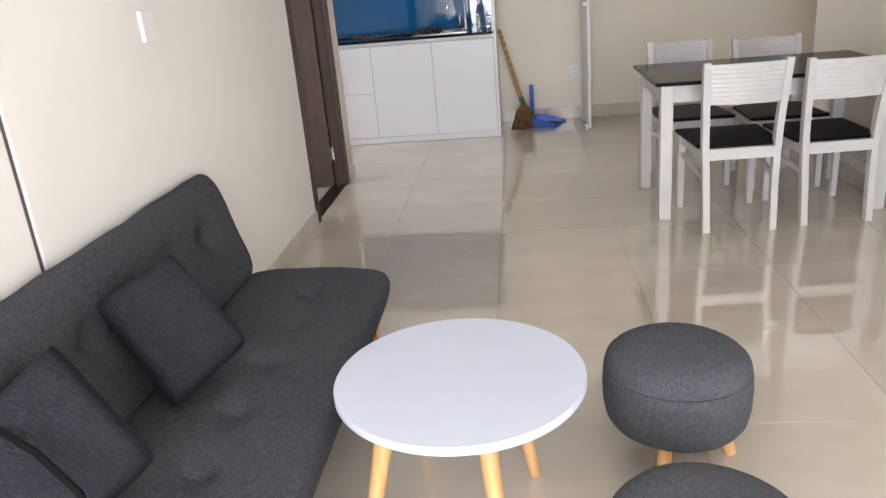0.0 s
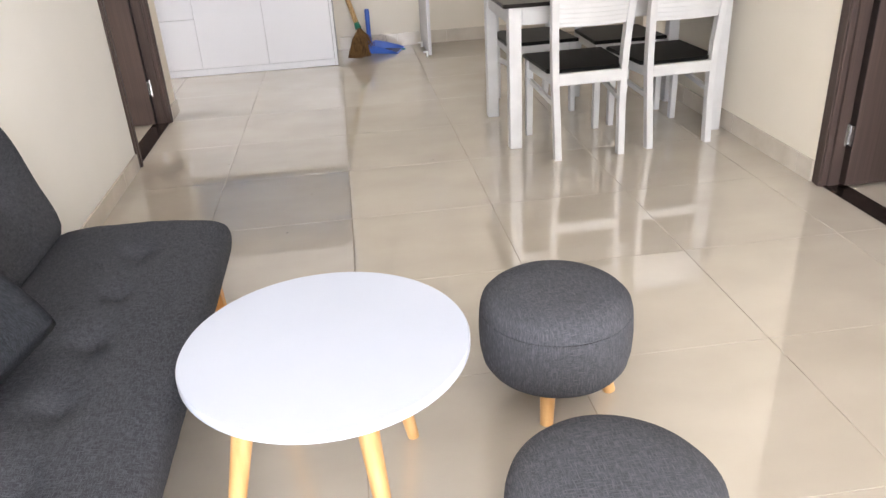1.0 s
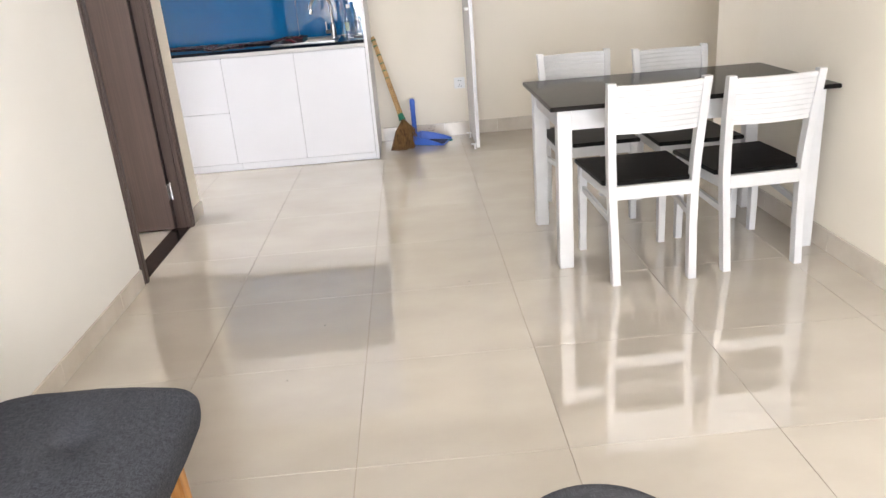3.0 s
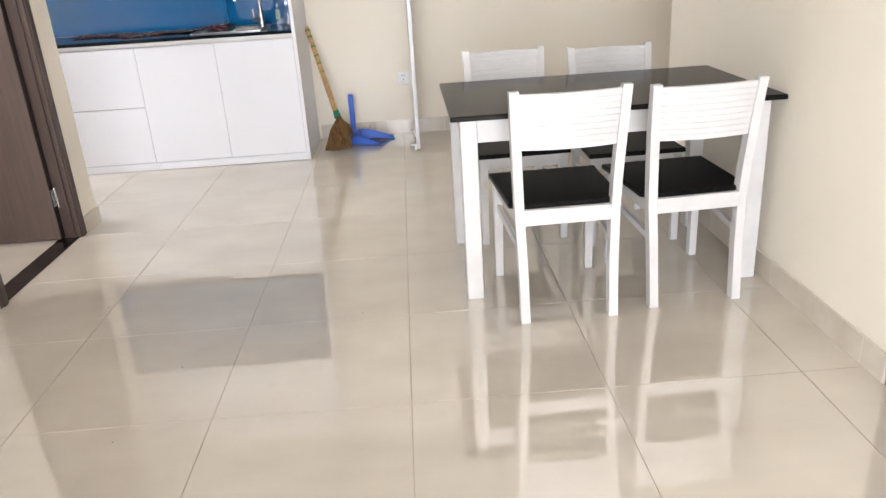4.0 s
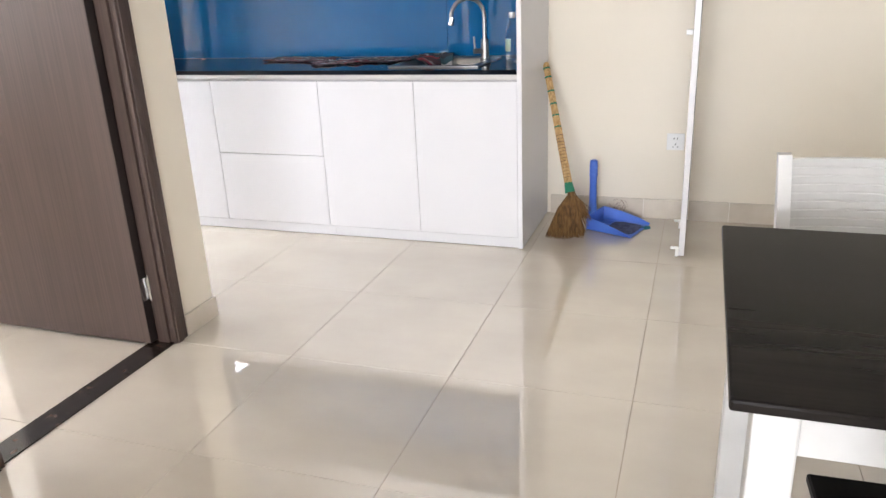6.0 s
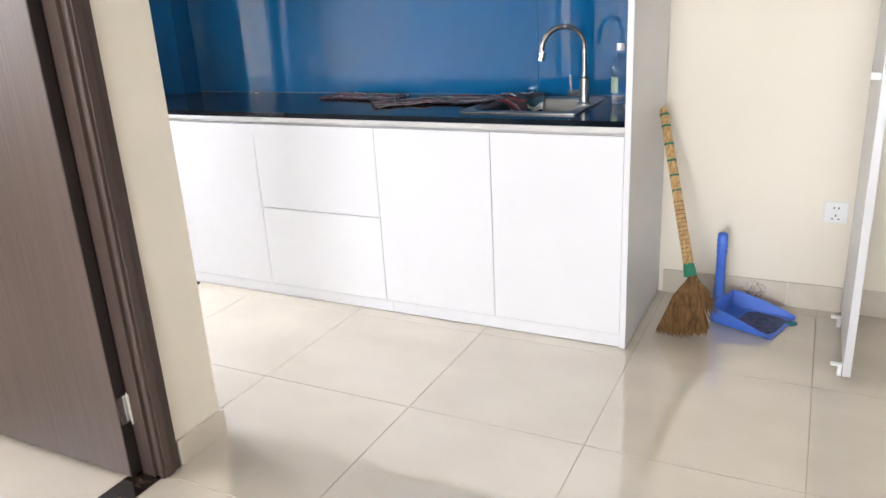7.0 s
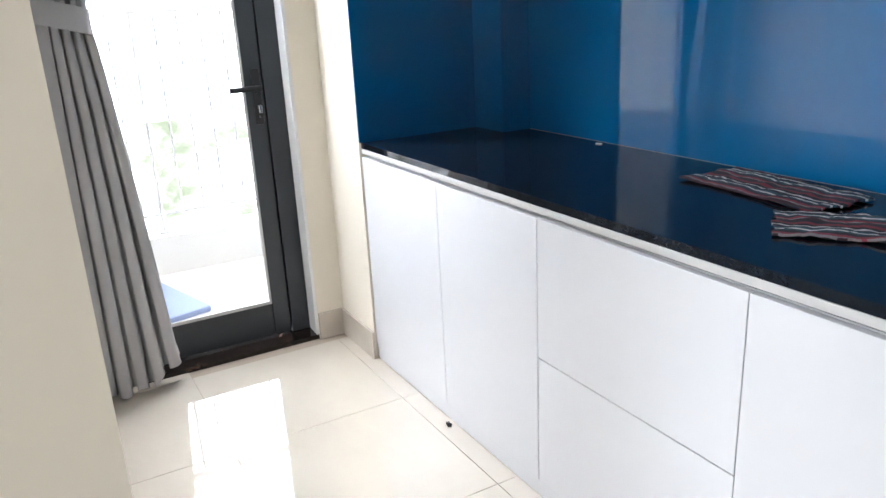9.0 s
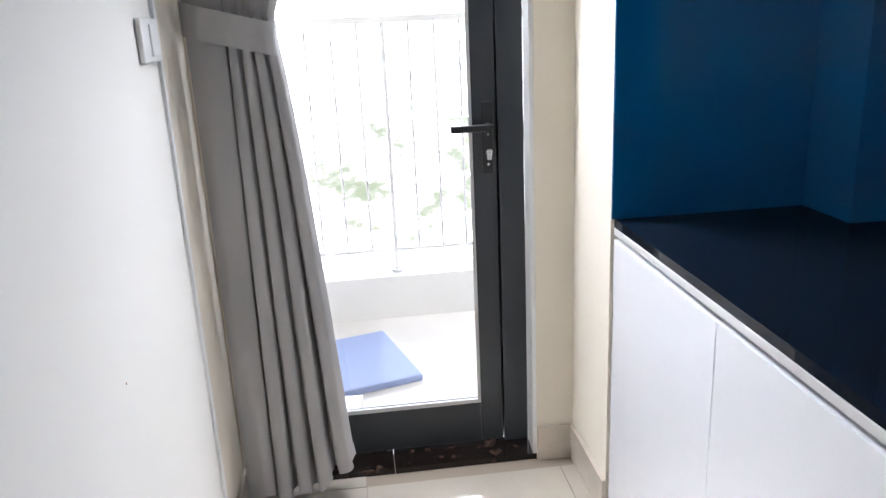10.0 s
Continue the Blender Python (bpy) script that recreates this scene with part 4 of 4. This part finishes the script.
def dining_chair(m):
    """Faces +y of its own."""
    c = thing("dining_chair", "white painted wooden dining chair with a black seat", "chair", m @ CHAIR_SIZE, "chairs round the dining table")
    for s in (-1, 1):
        bm = bmesh.new()
        prof = [(-0.222, 0.0, 0.163), (-0.200, 0.22, 0.166), (-0.186, 0.40, 0.172), (-0.190, 0.52, 0.176), (-0.205, 0.68, 0.183), (-0.232, 0.848, 0.190)]
        rings = []
        for y, zz, x in prof:
            w, d = 0.0165, (0.019 if zz < 0.3 else 0.021 if zz < 0.7 else 0.016)
            rings.append([(s * x - w, y - d, zz), (s * x + w, y - d, zz), (s * x + w, y + d, zz), (s * x - w, y + d, zz)])
        sweep(bm, rings)
        bmesh.ops.bevel(bm, geom=[e for e in bm.edges if e.is_manifold and e.calc_face_angle(0) > 0.9], offset=0.004, segments=2, affect="EDGES")
        part("back_post", bm, WHITEWOOD, c)
        bm = bmesh.new()
        hexa(bm, [(s * 0.190 - 0.015, 0.198, 0), (s * 0.190 + 0.015, 0.198, 0), (s * 0.190 + 0.015, 0.228, 0), (s * 0.190 - 0.015, 0.228, 0)],
             [(s * 0.188 - 0.018, 0.192, 0.419), (s * 0.188 + 0.018, 0.192, 0.419), (s * 0.188 + 0.018, 0.230, 0.419), (s * 0.188 - 0.018, 0.230, 0.419)])
        part("front_leg", bm, WHITEWOOD, c)
        bm = bmesh.new()
        hexa(bm, [(s * 0.168 - 0.008, -0.186, 0.255), (s * 0.168 + 0.008, -0.186, 0.255), (s * 0.188 + 0.008, 0.196, 0.295), (s * 0.188 - 0.008, 0.196, 0.295)],
             [(s * 0.168 - 0.008, -0.186, 0.280), (s * 0.168 + 0.008, -0.186, 0.280), (s * 0.188 + 0.008, 0.196, 0.320), (s * 0.188 - 0.008, 0.196, 0.320)])
        part("stretcher", bm, WHITEWOOD, c)
        bm = bmesh.new()
        hexa(bm, [(s * 0.170 - 0.010, -0.168, 0.365), (s * 0.170 + 0.010, -0.168, 0.365), (s * 0.186 + 0.010, 0.192, 0.365), (s * 0.186 - 0.010, 0.192, 0.365)],
             [(s * 0.170 - 0.010, -0.168, 0.419), (s * 0.170 + 0.010, -0.168, 0.419), (s * 0.186 + 0.010, 0.192, 0.419), (s * 0.186 - 0.010, 0.192, 0.419)])
        part("side_rail", bm, WHITEWOOD, c)
    part("front_rail", boxes((-0.170, 0.200, 0.365, 0.170, 0.220, 0.419)), WHITEWOOD, c)
    bm = bmesh.new()
    box(bm, -0.156, -0.207, 0.366, 0.156, -0.1865, 0.424, 0.002)
    part("back_rail", bm, WHITEWOOD, c)
    bm = bmesh.new()
    outline = [(-0.150, -0.186), (0.150, -0.186), (0.205, -0.155), (0.218, 0.238), (-0.218, 0.238), (-0.205, -0.155)]
    sweep(bm, [[(x * k, y * k, zz) for x, y in outline] for k, zz in ((0.985, 0.420), (1.0, 0.424), (1.0, 0.436), (0.985, 0.441))])
    part("seat", bm, SEATBLACK, c, "black lacquered wooden seat")
    # bowed slats with fine shadow gaps between them
    back = None
    n = 14
    zs = [0.640 + 0.196 * i / 9 for i in range(10)]
    for a, b in zip(zs, zs[1:]):
        rings = []
        for i in range(n + 1):
            u = 2 * i / n - 1
            hw = 0.172 + 0.012 * ((a + b) / 2 - 0.64) / 0.2
            y = -0.198 - 0.032 * ((a + b) / 2 - 0.62) / 0.23 - 0.022 * (1 - u * u)
            rings.append([(u * hw, y - 0.009, a + 0.0030), (u * hw, y - 0.010, a + 0.0052), (u * hw, y - 0.010, b - 0.002), (u * hw, y - 0.009, b + 0.0005), (u * hw, y + 0.009, b + 0.0005), (u * hw, y + 0.010, b - 0.002), (u * hw, y + 0.010, a + 0.0052), (u * hw, y + 0.009, a + 0.0030)])
        bs = bmesh.new()
        sweep(bs, rings)
        if back is None:
            back = part("backrest", bs, WHITEWOOD, c, "bowed backrest of close white slats")
        else:
            part("slat", bs, WHITEWOOD, back)
    bs = bmesh.new()
    rings = []
    for i in range(n + 1):
        u = 2 * i / n - 1
        lo, hi = -0.201 - 0.022 * (1 - u * u), -0.2285 - 0.022 * (1 - u * u)
        rings.append([(u * 0.17, lo - 0.0065, 0.645), (u * 0.17, hi - 0.0065, 0.832), (u * 0.17, hi + 0.0065, 0.832), (u * 0.17, lo + 0.0065, 0.645)])
    sweep(bs, rings)
    part("backing_board", bs, WHITEWOOD, back)
    return c


chair = dining_chair(pose(1.774, 5.199, 0, 0, 0, 1.7))
copy_thing(chair, pose(2.243, 5.250, 0, 0, 0, 3.6) @ CHAIR_SIZE)
copy_thing(chair, pose(1.735, 5.988, 0, 0, 0, 182.9) @ CHAIR_SIZE)
copy_thing(chair, pose(2.210, 5.870, 0, 0, 0, 181.3) @ CHAIR_SIZE)

# ---------- living room ----------
tb = thing("coffee_table", "round white coffee table with splayed pale wooden legs", "table", pose(0.55, 2.934, 0))
bm = bmesh.new()
lathe(bm, [(0.290, 0.380), (0.3035, 0.382), (0.306, 0.386), (0.306, 0.400), (0.3035, 0.404)], 96)
part("tabletop", bm, TABLEWHITE, tb, "white round tabletop", smooth=True)
for fx, fy in ((0.172, 0.140), (-0.240, -0.200), (0.098, -0.250), (-0.150, 0.250)):
    k = 0.66
    bm = bmesh.new()
    bar(bm, (fx, fy, 0), (fx * k, fy * k, 0.3798), 0.0145, 0.024, 20)
    part("leg", bm, BEECH, tb, smooth=True)


def stool(m, seed):
    s = thing("footstool", "round grey fabric footstool on short wooden legs", "stool", m, "footstools by the coffee table")
    R = 0.193
    bm = bmesh.new()
    prof = [(0.10, 0.102), (0.15, 0.103), (R - 0.016, 0.112), (R - 0.004, 0.131), (R + 0.003, 0.165), (R + 0.005, 0.215), (R + 0.003, 0.256), (R + 0.002, 0.266), (R - 0.0015, 0.2705)]
    lathe(bm, prof, 64)
    body = part("body", bm, STOOLCLOTH, s, smooth=True)
    bm = bmesh.new()
    rings = []
    n = 64
    for r, zz in ((R - 0.0015, 0.2708), (R + 0.001, 0.275), (R - 0.004, 0.294), (R - 0.019, 0.310), (R - 0.048, 0.323), (R - 0.095, 0.331), (0.03, 0.333), (0.005, 0.333)):
        rings.append([(r * math.cos(2 * math.pi * i / n), r * math.sin(2 * math.pi * i / n), zz + 0.003 * noise.noise((r * 9 * math.cos(2 * math.pi * i / n) + seed, r * 9 * math.sin(2 * math.pi * i / n), seed))) for i in range(n)])
    sweep(bm, rings)
    part("cushion", bm, STOOLCLOTH, s, smooth=True)
    bm = bmesh.new()
    pts = [((R - 0.0012) * math.cos(2 * math.pi * i / 64), (R - 0.0012) * math.sin(2 * math.pi * i / 64), 0.2725) for i in range(65)]
    tube(bm, pts, 0.0011, 6)
    part("piping", bm, PILLOWCLOTH, body, "dark seam", smooth=True)
    for a, foot in ((-113, 0.138), (-9, 0.148), (112, 0.145)):
        c, d = math.cos(radians(a)), math.sin(radians(a))
        bm = bmesh.new()
        bar(bm, (foot * c, foot * d, 0), (0.118 * c, 0.118 * d, 0.1035), 0.0170, 0.0205, 18)
        part("leg", bm, BEECH, s, "pale wooden leg", smooth=True)
    return s


st = stool(pose(1.117, 3.181, 0), 1.0)
copy_thing(st, pose(1.045, 2.523, 0, 0, 0, 25))

# sofa bed
SY = (2.12, 3.918)
sf = thing("sofa_bed", "charcoal fabric sofa bed with button-tufted seat and back", "sofa")
TUFTS = [SY[1] - 0.235 - 0.25 * k for k in range(7)]


def slab_cushion(profile, rows, depth, width, end):
    """A long cushion: closed profile of (x, z, softness), dimpled at the rows of (x, z) at each tuft."""
    bm = bmesh.new()
    n = 120
    dense = []
    m = len(profile)
    for i in range(m):
        p0, p1, p2, p3 = (Vector(profile[(i + k - 1) % m]) for k in range(4))
        for t in (0, 0.25, 0.5, 0.75):
            dense.append(0.5 * (2 * p1 + (p2 - p0) * t + (2 * p0 - 5 * p1 + 4 * p2 - p3) * t * t + (3 * p1 - p0 - 3 * p2 + p3) * t ** 3))
    c = sum(dense, Vector((0, 0))) / len(dense)
    rings = []
    for j in range(n + 1):
        y = SY[0] + (SY[1] - SY[0]) * j / n
        e = min(y - SY[0], SY[1] - y)
        k = 1 - end * (1 - min(1.0, e / 0.035)) ** 2
        ring = []
        for p in dense:
            q = c + (p - c) * k
            dip = Vector((0, 0))
            for rx, rz, dx, dz in rows:
                r2 = (q.x - rx) ** 2 + (q.y - rz) ** 2
                for ty in TUFTS:
                    d2 = r2 + (y - ty) ** 2
                    line = 0.40 * math.exp(-r2 / (0.03 ** 2)) * math.exp(-((y - ty) / 0.14) ** 2)
                    dip += Vector((dx, dz)) * depth * (math.exp(-d2 / (width * width)) * 0.75 + math.exp(-d2 / 0.0003) * 0.6 + line)
            w = 0.004 * noise.noise((q.x * 7, y * 5, q.y * 7)) + 0.0025 * noise.noise((q.x * 18, y * 13, q.y * 18))
            nrm = (p - c).normalized()
            q = q + dip + nrm * w
            ring.append((q.x, y, q.y))
        rings.append(ring)
    sweep(bm, rings)
    return bm


seat_prof = [(-0.335, 0.296), (-0.25, 0.318), (-0.12, 0.321), (-0.02, 0.318), (0.09, 0.309), (0.182, 0.294), (0.213, 0.264), (0.208, 0.200), (0.172, 0.140), (0.12, 0.118), (-0.10, 0.128), (-0.33, 0.153), (-0.36, 0.22)]
part("seat", slab_cushion(seat_prof, [(-0.025, 0.326, 0, -1)], 0.024, 0.045, 0.07), SOFACLOTH, sf, smooth=True)
back_prof = [(-0.305, 0.335), (-0.335, 0.46), (-0.365, 0.58), (-0.390, 0.66), (-0.416, 0.703), (-0.445, 0.709), (-0.465, 0.690), (-0.474, 0.60), (-0.466, 0.45), (-0.44, 0.32), (-0.40, 0.25), (-0.345, 0.27)]
part("backrest", slab_cushion(back_prof, [(-0.352, 0.535, -1, -0.25)], 0.032, 0.055, 0.10), SOFACLOTH, sf, smooth=True)
bm = bmesh.new()
box(bm, -0.40, SY[0] + 0.12, 0.105, 0.10, SY[1] - 0.12, 0.155, 0.006)
part("base_frame", bm, PLASTICBLACK, sf, "dark base frame")
for x, y in ((0.155, SY[1] - 0.13), (0.155, SY[0] + 0.13), (-0.40, SY[1] - 0.10), (-0.40, SY[0] + 0.10)):
    bm = bmesh.new()
    hexa(bm, [(x - 0.014, y - 0.018, 0), (x + 0.018, y - 0.018, 0), (x + 0.018, y + 0.018, 0), (x - 0.014, y + 0.018, 0)],
         [(x - 0.035, y - 0.024, 0.19), (x + 0.008, y - 0.024, 0.19), (x + 0.008, y + 0.024, 0.19), (x - 0.035, y + 0.024, 0.19)])
    part("leg", bm, ORANGEWOOD, sf, "oiled wooden leg")


def cushion(name, corners, puff, label, seed):
    """A square scatter cushion through four corners (in order)."""
    a, b, c, d = (Vector(p) for p in corners)
    nrm = (b - a).cross(d - a).normalized()
    bm = bmesh.new()
    n = 26
    grid = {}
    for side in (1, -1):
        for i in range(n + 1):
            for j in range(n + 1):
                u, v = i / n, j / n
                edge = i in (0, n) or j in (0, n)
                if edge and side < 0:
                    grid[side, i, j] = grid[1, i, j]
                    continue
                U, V = 2 * u - 1, 2 * v - 1
                pinch_u, pinch_v = U * (1 - 0.012 * (1 - V * V) - 0.045 * V ** 8), V * (1 - 0.012 * (1 - U * U) - 0.045 * U ** 8)
                uu, vv = (pinch_u + 1) / 2, (pinch_v + 1) / 2
                p = a.lerp(b, uu).lerp(d.lerp(c, uu), vv)
                f = (max(0.0, (1 - U ** 6) * (1 - V ** 6))) ** 0.36
                w = 0.012 * noise.noise((U * 1.7 + seed, V * 1.7, side)) + 0.006 * noise.noise((U * 5, V * 5 + seed, side)) + 0.005 * noise.noise((U * 9 + seed, V * 9, side)) * max(abs(U), abs(V)) ** 3
                p = p + nrm * side * (puff * f + w * f)
                grid[side, i, j] = bm.verts.new(p)
        for i in range(n):
            for j in range(n):
                bm.faces.new((grid[side, i, j], grid[side, i + 1, j], grid[side, i + 1, j + 1], grid[side, i, j + 1]))
    return solid(name, bm, PILLOWCLOTH, label, "cushion", smooth=True, group="cushions on the sofa")


PC = [(-0.030, 3.088, 0.428), (-0.176, 2.902, 0.335), (-0.372, 2.982, 0.600), (-0.226, 3.142, 0.676)]
PC2 = [(-0.022, 3.082, 0.446), (-0.182, 2.900, 0.335), (-0.366, 2.962, 0.562), (-0.224, 3.142, 0.684)]
first_cushion = cushion("scatter_cushion", PC, 0.086, "slate grey square cushion leaning on the sofa back", 0.7)
cushion("scatter_cushion", [(x - 0.01, y - 0.525, zz) for x, y, zz in PC2], 0.072, "slate grey square cushion with a black cable across it", 3.9)
bm = bmesh.new()
box(bm, -0.328, 2.931, 0.529, -0.306, 2.947, 0.541, 0.003)
bar(bm, (-0.317, 2.939, 0.535), (-0.302, 2.922, 0.514), 0.004, n=8)
part("zip_pull", bm, PLASTICBLACK, first_cushion, "small black zip pull")
bm = bmesh.new()
tube(bm, [(-0.47, 2.56, 0.60), (-0.37, 2.495, 0.61), (-0.267, 2.442, 0.60), (-0.155, 2.392, 0.575), (-0.068, 2.353, 0.52), (-0.01, 2.31, 0.44), (0.03, 2.25, 0.37), (0.04, 2.18, 0.354)], 0.0075, 8)
solid("cable", bm, CABLEBLACK, "thin black cable hanging over the sofa cushion", "cable", smooth=True)

# ---------- floor tiles ----------
P = 0.6
bm = bmesh.new()
h = P / 2 - 0.0009
sweep(bm, [[(-k, -k, zz), (k, -k, zz), (k, k, zz), (-k, k, zz)] for k, zz in ((h, -0.006), (h, -0.0007), (h - 0.0007, 0.0))])
tile_mesh = mesh("floor_tile", bm, TILE)
for i in range(-6, 9):
    for j in range(-3, 16):
        cx, cy = 0.3 + P * i, 3.6 + P * (j - 4) - 0.6 * 2 + 0.0
        inside = (-0.9 < cx < 2.95 and -1.5 < cy < 8.5) or (-2.6 < cx < 3.4 and cy > 6.3 and cy < 8.5) or (-2.8 < cx < 0 and 3.9 < cy < 6.9) or (2.5 < cx < 4.6 and 2.8 < cy < 4.8)
        if inside:
            t = new("floor_tile", tile_mesh)
            t.parent = floor
            t.location = (cx, cy, 0)
